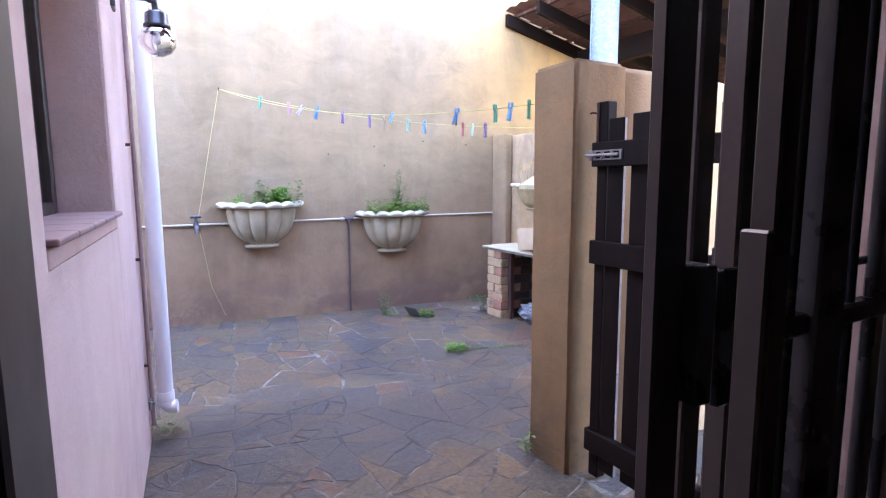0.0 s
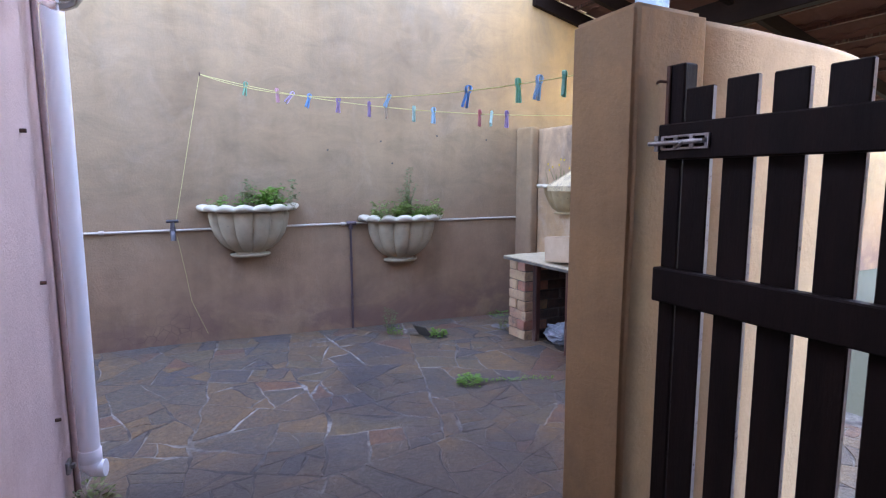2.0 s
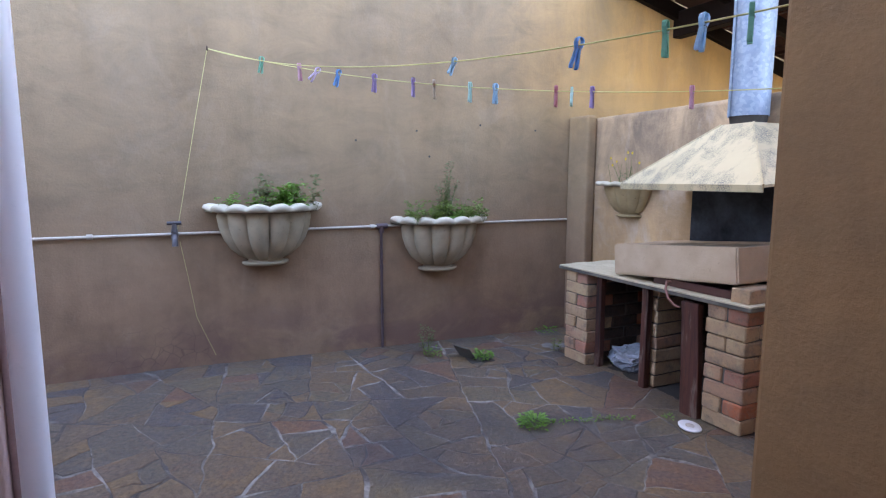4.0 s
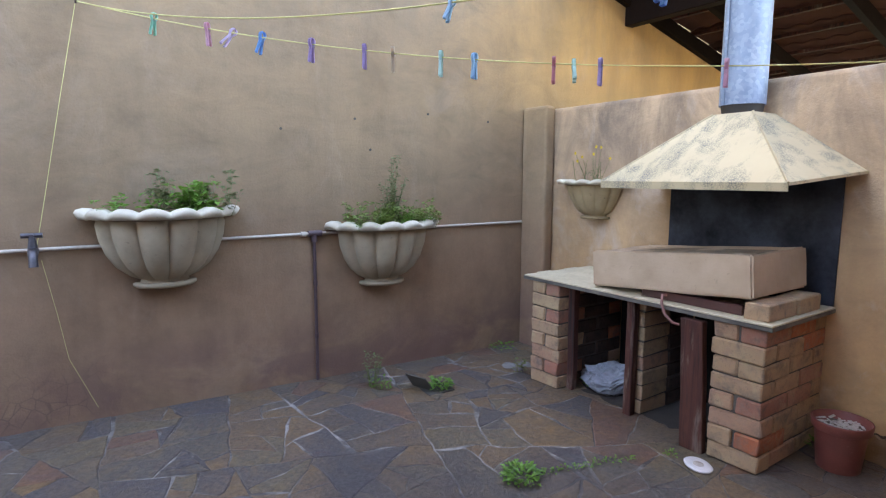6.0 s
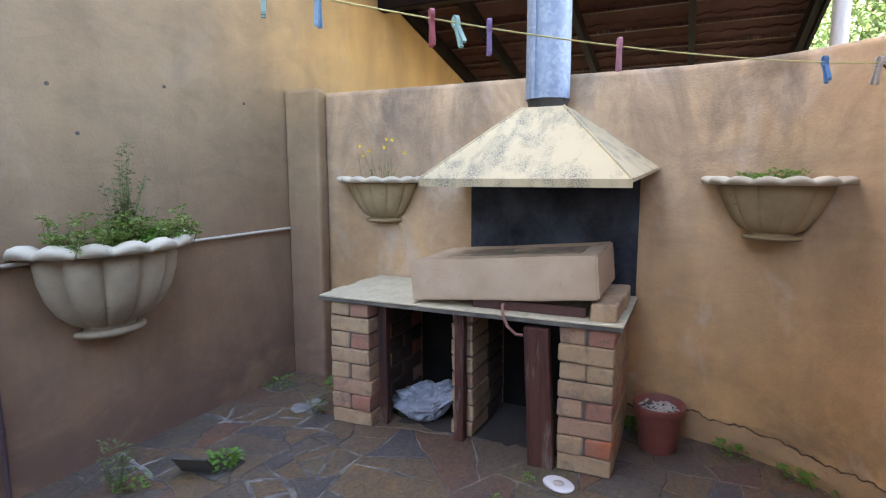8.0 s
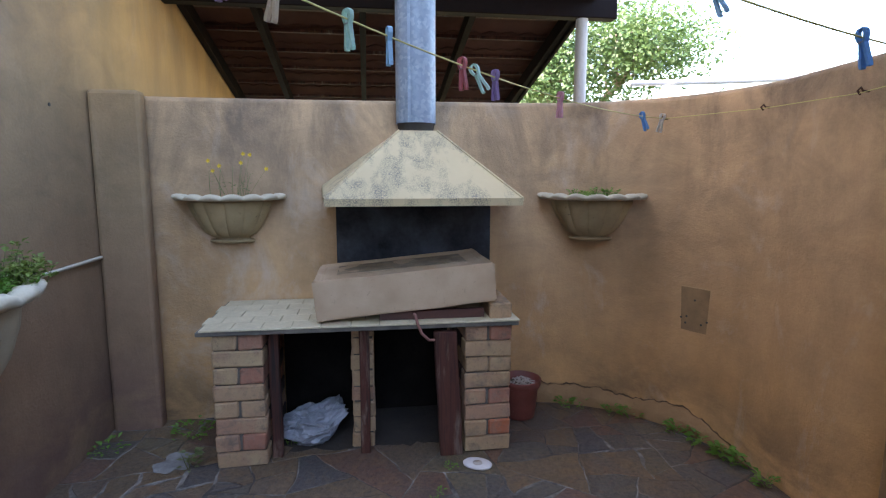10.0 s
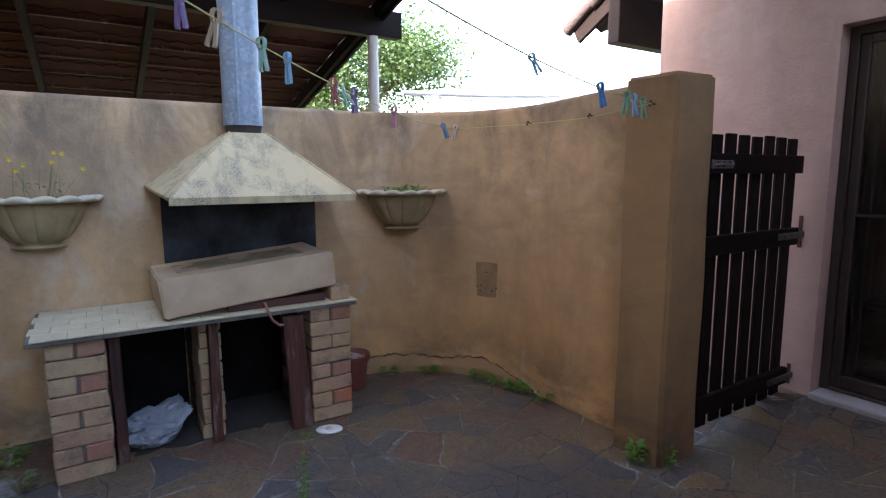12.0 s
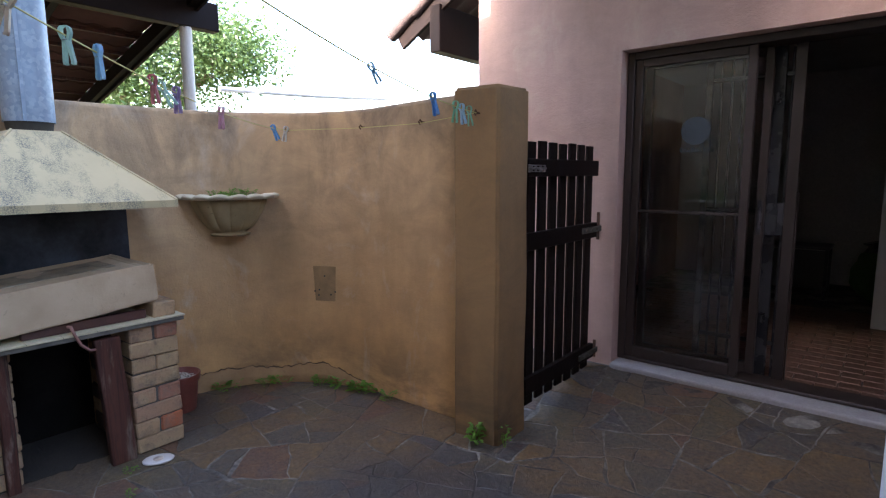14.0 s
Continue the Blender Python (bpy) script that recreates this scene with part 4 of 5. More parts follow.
def bush(cx, cy, z, wx, wy, h, n):
    out = []
    for _ in range(n):
        x, y = cx + rng.uniform(-wx, wx), cy + rng.uniform(-wy, wy)
        out.append(((x, y, z - 0.02), (x + rng.uniform(-0.05, 0.05), y + rng.uniform(-0.05, 0.03), z + h * rng.uniform(0.35, 1.0)), rng.randint(3, 8)))
    return out


yz1, yz2 = P1[2] + 0.365, P2[2] + 0.375
sprig_bunch("herb_plant", "bright green bushy herb in the planter", bush(1.05, 4.80, yz1, 0.09, 0.06, 0.15, 34), LEAF, 0.034, 3)
sprig_bunch("herb_plant", "reddish leggy sprigs beside the green herb", bush(1.18, 4.80, yz1, 0.05, 0.05, 0.22, 10), DRYLEAF, 0.028, 3)
sprig_bunch("herb_plant", "small green seedlings at the end of the planter", bush(0.76, 4.80, yz1, 0.14, 0.06, 0.11, 16), LEAF, 0.03, 2)
sprig_bunch("herb_plant", "upright sprigs with purplish tops", bush(0.92, 4.80, yz1, 0.03, 0.03, 0.24, 8), DRYLEAF, 0.03, 3)
sprig_bunch("tall_weed", "tall feathery grey-green weed with seed heads", [((2.17 + rng.uniform(-0.05, 0.05), 4.82 + rng.uniform(-0.03, 0.03), yz2 - 0.02), (2.18 + rng.uniform(-0.10, 0.10), 4.79 + rng.uniform(-0.08, 0.03), yz2 + rng.uniform(0.12, 0.30)), 13) for _ in range(16)] + [((2.17, 4.82, yz2 - 0.02), (2.19 + rng.uniform(-0.025, 0.025), 4.80, yz2 + rng.uniform(0.36, 0.44)), 18) for _ in range(4)], DRYLEAF, 0.019, 2)
sprig_bunch("tall_weed", "low thin weeds round the tall one", bush(2.15, 4.78, yz2, 0.28, 0.10, 0.15, 85), FRESHLEAF, 0.026, 3)
sprig_bunch("tall_weed", "low green weeds at the foot of the tall one", bush(2.22, 4.78, yz2, 0.15, 0.08, 0.07, 40), LEAF, 0.024, 3)
sprig_bunch("flower_weed", "thin stalks in the planter beside the fire place", bush(3.33, 4.30, P3[2] + 0.24, 0.04, 0.12, 0.16, 9), DRYLEAF, 0.016, 1)
fl_thing = thing("flower_weed", "thin weed with small yellow daisy flowers in the planter", "plant", pose(3.34, 4.27, 1.2))
for x, y, z in ((3.30, 4.36, 1.36), (3.31, 4.33, 1.385), (3.30, 4.21, 1.445), (3.31, 4.18, 1.44), (3.30, 4.10, 1.37), (3.30, 4.38, 1.41), (3.29, 4.22, 1.40)):
    fl, fs = bmesh.new(), bmesh.new()
    c = Vector((x, y, z))
    hub = fl.verts.new(c)
    rim = []
    for k in range(14):
        a, q = 2 * math.pi * k / 14, 0.013 if k % 2 else 0.007
        rim.append(fl.verts.new(c + Vector((-0.003, q * math.cos(a), q * math.sin(a)))))
    for k in range(14):
        fl.faces.new((hub, rim[k], rim[(k + 1) % 14]))
    part("flower", inn(fl, fl_thing), FLOWER, fl_thing)
    stem(fs, (3.34, 4.27 + (y - 4.27) * 0.3, 1.20), (x, y, z), 0.0012)
    part("stalk", inn(fs, fl_thing), DRYLEAF, fl_thing)
sprig_bunch("low_weed", "low green weeds in the planter on the bend", bush(3.20, 2.41, P4[2] + 0.235, 0.09, 0.10, 0.05, 34), LEAF, 0.018, 3)

# ---- fire place ----
CX0, CY0, CY1, SLAB = 2.862, 2.905, 4.355, 0.635
BRICK_L, BRICK_W, BRICK_H, COURSE = 0.225, 0.108, 0.0735, 0.0795


def rough_brick(lx, ly, lz, seed, material=None):
    bm = boxed(-lx / 2, lx / 2, -ly / 2, ly / 2, -lz / 2, lz / 2, 0.006)
    for v in bm.verts:
        n = noise.noise_vector(v.co * 14 + Vector((seed * 3.1, 0, 0)))
        v.co += n * 0.0055
    me = bpy.data.meshes.new("brick")
    bm.to_mesh(me)
    bm.free()
    me.materials.append(material or BRICK)
    return me


BRICK_MESHES = [rough_brick(BRICK_L, BRICK_W, BRICK_H, k) for k in range(5)]
# same bricks in the shade-painted copy, for inside the wood store
SHADED_MESHES = [rough_brick(BRICK_L, BRICK_W, BRICK_H, k, SHADEBRICK) for k in range(3)]


def lay(parent, x, y, z, turn, shaded=False):
    b = new("brick", rng.choice(SHADED_MESHES if shaded else BRICK_MESHES))
    b.parent = parent
    b.matrix_world = pose(x + rng.uniform(-0.003, 0.003), y + rng.uniform(-0.003, 0.003), z, rng.uniform(-1, 1), rng.uniform(-1, 1), turn + rng.uniform(-1, 1) + rng.choice((0, 180)))


def wide_pier(y0, label, inner):
    """Brick pier; along its inner side, behind the first, bricks have the store's shade painted in."""
    p = thing("brick_pier", label, "brick pier", pose(CX0, y0, 0), "piers of the fire place")
    y1 = y0 + BRICK_L
    part("mortar", inn(boxed(CX0 + 0.012, SIDE_X - 0.004, y0 + 0.008, y1 - 0.008, 0.0, SLAB - 0.002), p), MORTAR, p)
    bpy.context.view_layer.update()
    for c in range(8):
        z = 0.002 + COURSE * (c + 0.5)
        x = CX0
        plan = ("pair", "pair", "across") if c % 2 else ("across", "pair", "pair")
        for kind in plan:
            if kind == "pair":
                for dy in (BRICK_W / 2, BRICK_L - BRICK_W / 2):
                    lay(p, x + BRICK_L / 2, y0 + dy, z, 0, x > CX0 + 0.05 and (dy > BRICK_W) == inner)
                x += BRICK_L + 0.006
            else:
                lay(p, x + BRICK_W / 2, y0 + BRICK_L / 2, z, 90)
                x += BRICK_W + 0.007
    return p


wide_pier(2.925, "weathered yellow and red brick pier under the counter end", True)
wide_pier(4.072, "weathered face-brick pier under the tiled end of the counter", False)
p = thing("brick_pier", "thin half-brick pier in the middle of the counter", "brick pier", pose(3.2, 3.62, 0), "piers of the fire place")
part("mortar", inn(boxed(2.985, SIDE_X - 0.004, 3.585, 3.675, 0.0, SLAB - 0.002), p), MORTAR, p)
bpy.context.view_layer.update()
for c in range(8):
    for k in range(2):
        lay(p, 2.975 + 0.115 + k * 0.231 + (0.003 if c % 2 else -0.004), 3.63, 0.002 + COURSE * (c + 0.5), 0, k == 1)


def plank(name, label, x0, x1, y0, y1, z1, lean=0.0):
    bm = boxed(x0, x1, y0, y1, 0.0, z1, 0.006, 2)
    bmesh.ops.subdivide_edges(bm, edges=[e for e in bm.edges if abs(e.verts[0].co.z - e.verts[1].co.z) > 0.4], cuts=6)
    for v in bm.verts:
        v.co += noise.noise_vector(v.co * 6) * 0.004
        v.co.y += lean * (v.co.z / z1)
    return tagged(part(name, bm, WOODRED), label, "post", "wooden posts of the fire place")


plank("wooden_post", "worn dark red wooden post under the counter front", 2.915, 2.962, 3.60, 3.648, SLAB - 0.002)
plank("wooden_post", "broad weathered red-brown plank leaning beside the brick pier", 2.845, 2.885, 3.16, 3.27, SLAB - 0.02, 0.03)
plank("wooden_post", "dark red wooden jamb against the brick pier", 2.93, 2.975, 4.015, 4.062, SLAB - 0.002)

counter = tagged(part("counter_slab", boxed(CX0 - 0.022, SIDE_X - 0.003, CY0 - 0.01, CY1, SLAB, SLAB + 0.021, 0.003), SLABEDGE), "thin worn cement counter slab on brick piers", "counter")
for i in range(5):
    a = CX0 - 0.029 + 0.1185 * i
    b = CY0 - 0.012 - (0.066 if i % 2 else 0.0)
    while b < CY1:
        b0, b1 = max(b, CY0 - 0.012), min(b + 0.1295, CY1)
        if b1 - b0 > 0.02:
            part("tile", boxed(a, min(a + 0.1165, SIDE_X - 0.004), b0, b1, SLAB + 0.0215, SLAB + 0.0295 + 0.001 * rng.random(), 0.0015), CREAM, counter)
        b += 0.1315
# plaster tray propped on bricks
tray = thing("fire_tray", "plastered cement fire tray tilted on loose bricks", "tray", Matrix.Translation((2.868, 3.835, 0.676)) @ Matrix.Rotation(radians(-5.0), 4, "X") @ pose(0, 0, 0, 0, 0, -90))
TL, TD, TH = 0.845, 0.50, 0.188
bm = boxed(0, TL, 0, TD, 0, TH)
topf = max(bm.faces, key=lambda f: f.calc_center_median().z)
bmesh.ops.inset_region(bm, faces=[topf], thickness=0.045)
bmesh.ops.translate(bm, verts=topf.verts, vec=(0, 0, -0.016))
bmesh.ops.bevel(bm, geom=[e for e in bm.edges if e.calc_face_angle(0) > 0.3], offset=0.009, segments=2, affect="EDGES")
bmesh.ops.subdivide_edges(bm, edges=[e for e in bm.edges if e.calc_length() > 0.1], cuts=9, use_grid_fill=True)
for v in bm.verts:
    v.co += noise.noise_vector(v.co * 5) * 0.006 + noise.noise_vector(v.co * 14) * 0.002
part("tray_body", bm, TRAY, tray)
part("ash_bed", boxed(0.10, TL - 0.10, 0.20, TD - 0.055, 0.12, 0.1745, 0.002), surf("ash", (0.22, 0.175, 0.12), (0.40, 0.31, 0.21), big=9, rough=0.95, bump=0.8, dist=0.01), tray, "grey ash and soot stains")
for i, (x, y, z, t) in enumerate(((2.98, 2.975, SLAB + 0.029 + 0.036, 0), (3.215, 2.972, SLAB + 0.029 + 0.036, 2))):
    b = new("loose_brick", BRICK_MESHES[i])
    b.matrix_world = pose(x, y, z, 0, 0, t)
    tagged(b, "loose brick propping the fire tray", "brick", "bricks under the tray")
bm = boxed(2.90, 2.93, 3.05, 3.55, SLAB + 0.030, SLAB + 0.072, 0.003)
tagged(part("steel_bar", bm, surf("rusty_red_steel", (0.10, 0.035, 0.025), (0.06, 0.03, 0.025), rough=0.7)), "rusty red steel angle under the tray", "bar")
bm = tube(bmesh.new(), [(2.862, 3.39, 0.70), (2.83, 3.388, 0.705), (2.815, 3.38, 0.67), (2.815, 3.36, 0.62), (2.825, 3.325, 0.585), (2.84, 3.30, 0.58)], 0.0065, 8)
tagged(part("wire_hook", bm, surf("pink_hose", (0.34, 0.17, 0.14), (0.28, 0.13, 0.11))), "bent pinkish hook hanging over the counter edge", "hook")

# added black sheets paint the shade over the wall behind the openings
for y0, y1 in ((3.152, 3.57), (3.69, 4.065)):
    tagged(part("sooty_panel", boxed(SIDE_X - 0.015, SIDE_X - 0.004, y0, y1, 0.0, SLAB - 0.003, 0.002), STORESHADE), "added black panel that paints the shade at the back of the wood store", "panel", "backs of the wood store")
# dark floor sheets: some dirt, and the shade under the counter painted in
DIRTSHADE = surf("ash_dirt", (0.028, 0.023, 0.019), (0.05, 0.04, 0.032), (0.08, 0.066, 0.052), big=8, fine=50, rough=1.0, bump=0.8, dist=0.01)
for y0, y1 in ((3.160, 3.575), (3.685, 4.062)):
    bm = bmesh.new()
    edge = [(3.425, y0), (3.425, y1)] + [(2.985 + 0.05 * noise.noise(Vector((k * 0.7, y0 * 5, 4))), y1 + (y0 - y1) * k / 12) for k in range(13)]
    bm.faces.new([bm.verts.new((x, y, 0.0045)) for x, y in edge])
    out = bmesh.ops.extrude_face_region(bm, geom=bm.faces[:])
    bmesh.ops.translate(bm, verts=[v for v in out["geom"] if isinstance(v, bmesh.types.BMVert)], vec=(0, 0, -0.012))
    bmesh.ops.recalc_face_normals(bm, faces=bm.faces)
    tagged(part("ash_dirt", bm, DIRTSHADE), "dark dirt and painted shade on the floor of the wood store", "ash", "floors of the wood store")
bm = bmesh.new()
ring = []
for k in range(40):
    a = 2 * math.pi * k / 40
    q = 0.075 + 0.05 * noise.noise(Vector((math.cos(a) * 1.7, math.sin(a) * 1.7, 9)))
    ring.append((2.93 + 1.2 * q * math.cos(a), 4.50 + 1.1 * q * math.sin(a)))
bm.faces.new([bm.verts.new((x, y, floor_z(x, y) + 0.004)) for x, y in ring])
tagged(part("mortar_spill", bm, surf("pale_mortar", (0.30, 0.29, 0.27), (0.16, 0.15, 0.14), big=14, fine=60, rough=0.95, bump=0.6)), "pale mortar spill on the paving", "mortar")

# hood, back plate, flue
tagged(part("back_plate", boxed(SIDE_X - 0.012, SIDE_X - 0.002, 2.905, 3.765, 0.66, 1.27, 0.002), SOOT), "blue-grey sooted steel back plate", "plate")
hood = thing("chimney_hood", "cream painted sheet steel chimney hood specked with black mould", "hood", pose(SIDE_X, 3.33, 1.2))
bm = bmesh.new()
low = [Vector(q) for q in ((SIDE_X - 0.004, 3.835, 1.285), (2.845, 3.785, 1.235), (2.845, 2.885, 1.235), (SIDE_X - 0.004, 2.825, 1.285))]
top = [Vector(q) for q in ((SIDE_X - 0.01, 3.435, 1.565), (3.235, 3.43, 1.565), (3.235, 3.235, 1.565), (SIDE_X - 0.01, 3.225, 1.565))]
for inset in (0.0, 0.006):
    lo = [bm.verts.new(q - Vector((0, 0, inset))) for q in low]
    hi = [bm.verts.new(q - Vector((0, 0, inset))) for q in top]
    for i in range(3):
        bm.faces.new((lo[i], lo[i + 1], hi[i + 1], hi[i]))
    bm.faces.new(hi)
part("canopy", inn(bm, hood), HOODPAINT, hood)
bm = bmesh.new()
for a, b in zip(low, low[1:]):
    d = Vector((0, 0, -0.034 if a.x == b.x else -0.012))
    o = (b - a).normalized().cross(Vector((0, 0, 1))) * 0.004
    q = [a, b, b + d, a + d]
    bm.faces.new([bm.verts.new(v + o) for v in q])
    bm.faces.new([bm.verts.new(v - o) for v in q])
    bm.faces.new([bm.verts.new(v) for v in (a + d - o, b + d - o, b + d + o, a + d + o)])
part("lip", inn(bm, hood), HOODPAINT, hood)
bm = bmesh.new()
for q0, q1 in ((low[1], top[1]), (low[2], top[2])):
    tube(bm, [q0, q1], 0.006, 6)
part("seam", inn(bm, hood), HOODPAINT, hood)
flue = thing("chimney_flue", "round galvanised steel chimney flue above the hood", "flue", pose(3.325, 3.335, 1.58))
bm = tube(bmesh.new(), [(3.325, 3.335, 1.605), (3.325, 3.335, 2.4), (3.325, 3.335, 4.6)], 0.104, 40, False)
part("pipe", inn(bm, flue), GALV, flue)
part("pipe_seam", inn(boxed(3.218, 3.2235, 3.37, 3.385, 1.605, 4.6), flue), GALV, flue)
bm = tube(bmesh.new(), [(3.33, 3.335, 1.545), (3.327, 3.335, 1.60), (3.325, 3.335, 1.70)], [0.088, 0.096, 0.096], 32)
part("collar", inn(bm, flue), BLACKROT, flue, "charred dark collar")

# ---- small things on the floor ----
pot = thing("plant_pot", "red-brown plastic plant pot full of pale chips", "pot", pose(3.24, 2.765, 0.0) @ Matrix.Scale(0.94, 4))
part("pot", revolve(bmesh.new(), [(0.0, 0.0), (0.082, 0.0), (0.084, 0.002), (0.087, 0.006), (0.105, 0.188), (0.1055, 0.190), (0.117, 0.192), (0.1185, 0.194), (0.121, 0.230), (0.1205, 0.233), (0.116, 0.234), (0.114, 0.232), (0.104, 0.19), (0.0, 0.185)], 40), TERRA, pot)
bm = bmesh.new()
for k in range(70):
    a, r = rng.uniform(0, 6.28), 0.092 * math.sqrt(rng.random())
    box(bm, -0.014, 0.014, -0.006, 0.006, -0.002, 0.002, 0, 1, pose(r * math.cos(a), r * math.sin(a), 0.20 + rng.uniform(0, 0.012), rng.uniform(-30, 30), rng.uniform(-30, 30), rng.uniform(0, 360)))
part("chips", bm, CHIPS, pot, "pale wood chips")
part("soil", boxed(-0.07, 0.07, -0.07, 0.07, 0.186, 0.20), SOIL, pot)

lid = thing("oval_dish", "scuffed white oval plastic dish lying on the paving", "dish", pose(2.74, 3.11, 0.003, 3, 0, 60))
part("disc", revolve(bmesh.new(), [(0.0, 0.002), (0.052, 0.002), (0.06, 0.0), (0.062, 0.006), (0.057, 0.011), (0.03, 0.008), (0.0, 0.008)], 36, shape=lambda a, i: (1.0 + 0.12 * math.cos(2 * a), 0.0)), WHITE, lid)
part("knob", revolve(bmesh.new(), [(0.022, 0.008), (0.022, 0.012), (0.0, 0.013)], 20), CHIPS, lid)

bm = bmesh.new()
bmesh.ops.create_icosphere(bm, subdivisions=5, radius=1.0)
for v in bm.verts:
    u = v.co.copy()
    folds = 0.0
    for k, (fr, am) in enumerate(((1.3, 0.30), (2.4, 0.24), (4.4, 0.07))):
        w = u + 0.35 * noise.noise_vector(u * fr * 0.7 + Vector((k * 5.0, 2, 1)))
        folds += am * (1 - 2.4 * abs(noise.noise(w * fr + Vector((1 + k, 7, 3)))))
    q = u * (0.74 + 0.58 * folds)
    v.co = Vector((q.x * 0.12, q.y * 0.155, max(0.001, 0.062 + q.z * 0.082 + 0.09 * max(0.0, -q.y - 0.25))))
bag = tagged(part("plastic_bag", bm, BAG), "crumpled grey plastic bag under the counter", "bag")
bag.matrix_world = pose(3.13, 3.89, 0.0, 0, 0, 20) @ Matrix.Scale(1.18, 4)

# drain with its lifted cover
dz = floor_z(2.25, 4.45)
drain = thing("floor_drain", "small square floor drain with a dark lifted cover", "drain", pose(2.25, 4.45, dz))
part("pit", boxed(-0.085, 0.085, -0.075, 0.075, -0.004, 0.0035), BLACKROT, drain, "dark drain opening")
part("cover", boxed(-0.002, 0.006, -0.075, 0.075, 0.0, 0.12, 0.002, 1, pose(-0.06, 0.04, 0.004, 0, -38, 20)), BLACKROT, drain, "rusted steel cover standing on edge")


def weed(x, y, h, spread, n, size=0.03, material=None, label="small green weed growing from a paving joint"):
    z = floor_z(x, y)
    bm = leafy(bmesh.new(), (x, y, z), h, n, size, rng, spread, 0.1)
    for _ in range(max(3, n // 12)):
        a = rng.uniform(0, 6.28)
        stem(bm, (x + spread * 0.3 * math.cos(a), y + spread * 0.3 * math.sin(a), z - 0.003), (x + spread * math.cos(a), y + spread * math.sin(a), z + h * 0.8), 0.0015)
    return tagged(part("weed", bm, material or LEAF), label, "weed", "weeds in the yard")


weed(2.28, 4.44, 0.05, 0.06, 90)
weed(1.95, 4.66, 0.20, 0.05, 110, 0.022, DRYLEAF, "tall thin weed beside the drain")
weed(1.97, 4.62, 0.05, 0.06, 50, 0.02)
weed(2.03, 3.47, 0.035, 0.075, 190, 0.022)
for k in range(9):
    weed(2.14 + 0.05 * k, 3.44 - 0.015 * k + rng.uniform(-0.01, 0.01), 0.014, 0.02, 14, 0.014)
weed(2.73, 3.24, 0.02, 0.03, 24, 0.014)
weed(2.88, 4.42, 0.09, 0.035, 36, 0.03, DRYLEAF)
weed(3.06, 4.00, 0.06, 0.03, 20, 0.028)
weed(3.25, 4.52, 0.05, 0.10, 60, 0.03)
weed(3.12, 4.88, 0.03, 0.09, 46, 0.024)
weed(1.66, 2.02, 0.10, 0.035, 70, 0.03, None, "weed growing at the foot of the gate pier")
weed(1.53, 1.95, 0.10, 0.02, 20, 0.024)
for a, n in ((22, 40), (29, 8), (39, 30), (46, 26), (62, 34), (70, 34), (79, 60), (84, 26)):
    weed(*on_bend(a, 0.05), 0.05, 0.045, n, 0.034, None, "low green weed along the foot of the bent wall")
weed(2.40, 1.90, 0.05, 0.045, 40, 0.03, None, "low green weed along the foot of the bent wall")
weed(3.36, 2.90, 0.05, 0.05, 50, 0.03, None, "low green weed along the foot of the bent wall")
weed(0.05, 3.02, 0.07, 0.07, 60, 0.03, DRYLEAF, "dry weeds under the downpipe")

# blind box opening and damp patch on the bent wall
patch = thing("wall_patch", "square damp-stained cement patch with small screw holes", "patch", pose(*on_bend(64), 0.66, 0, 0, 26))
part("patch", boxed(-0.11, 0.11, -0.008, 0.002, -0.115, 0.115, 0.003), PATCH, patch)
for dx, zz in ((-0.07, -0.05), (-0.04, -0.07), (0.04, -0.04), (0.0, 0.05), (0.07, -0.05), (0.045, -0.075)):
    part("screw_hole", tube(bmesh.new(), [(dx, 0.0, zz), (dx, 0.005, zz)], 0.006, 8), BLACKROT, patch)

# crumbled plaster ledge at the foot of the bend
def foot_line(t):
    """Place and inward direction along the foot of the wall, from the pot to the pier."""
    if t < 0.22:
        return SIDE_X, 3.15 - 0.34 * t / 0.22, -1.0, 0.0
    if t < 0.85:
        a = -math.pi / 2 * (t - 0.22) / 0.63
        return BEND[0] + BEND[2] * math.cos(a), BEND[1] + BEND[2] * math.sin(a), -math.cos(a), -math.sin(a)
    return BEND[0] - 0.62 * (t - 0.85) / 0.15, 1.86, 0.0, 1.0


def crack_height(t):
    h = 0.115 + 0.05 * noise.noise(Vector((t * 8, 0.3, 0))) + 0.02 * noise.noise(Vector((t * 37, 0.3, 0))) + 0.008 * noise.noise(Vector((t * 110, 0.3, 0)))
    return h * smooth(t, 0.88, 0.60) - 0.03 * smooth(t, 0.78, 0.92)


def foot_crack():
    bm = bmesh.new()
    rows = []
    for k in range(260):
        t = k / 259
        x, y, nx, ny = foot_line(t)
        h = crack_height(t)
        d = 0.012 + 0.007 * noise.noise(Vector((t * 25, 2, 0)))
        rows.append([bm.verts.new((x + nx * o, y + ny * o, z)) for o, z in ((d + 0.006, -0.02), (d + 0.008 + 0.004 * noise.noise(Vector((t * 40, 5, 0))), h * 0.45), (d, h - 0.006), (d - 0.006, h), (-0.006, h + 0.002))])
    for r0, r1 in zip(rows, rows[1:]):
        for k in range(4):
            bm.faces.new((r0[k], r0[k + 1], r1[k + 1], r1[k]))
    bmesh.ops.recalc_face_normals(bm, faces=bm.faces)
    return bm


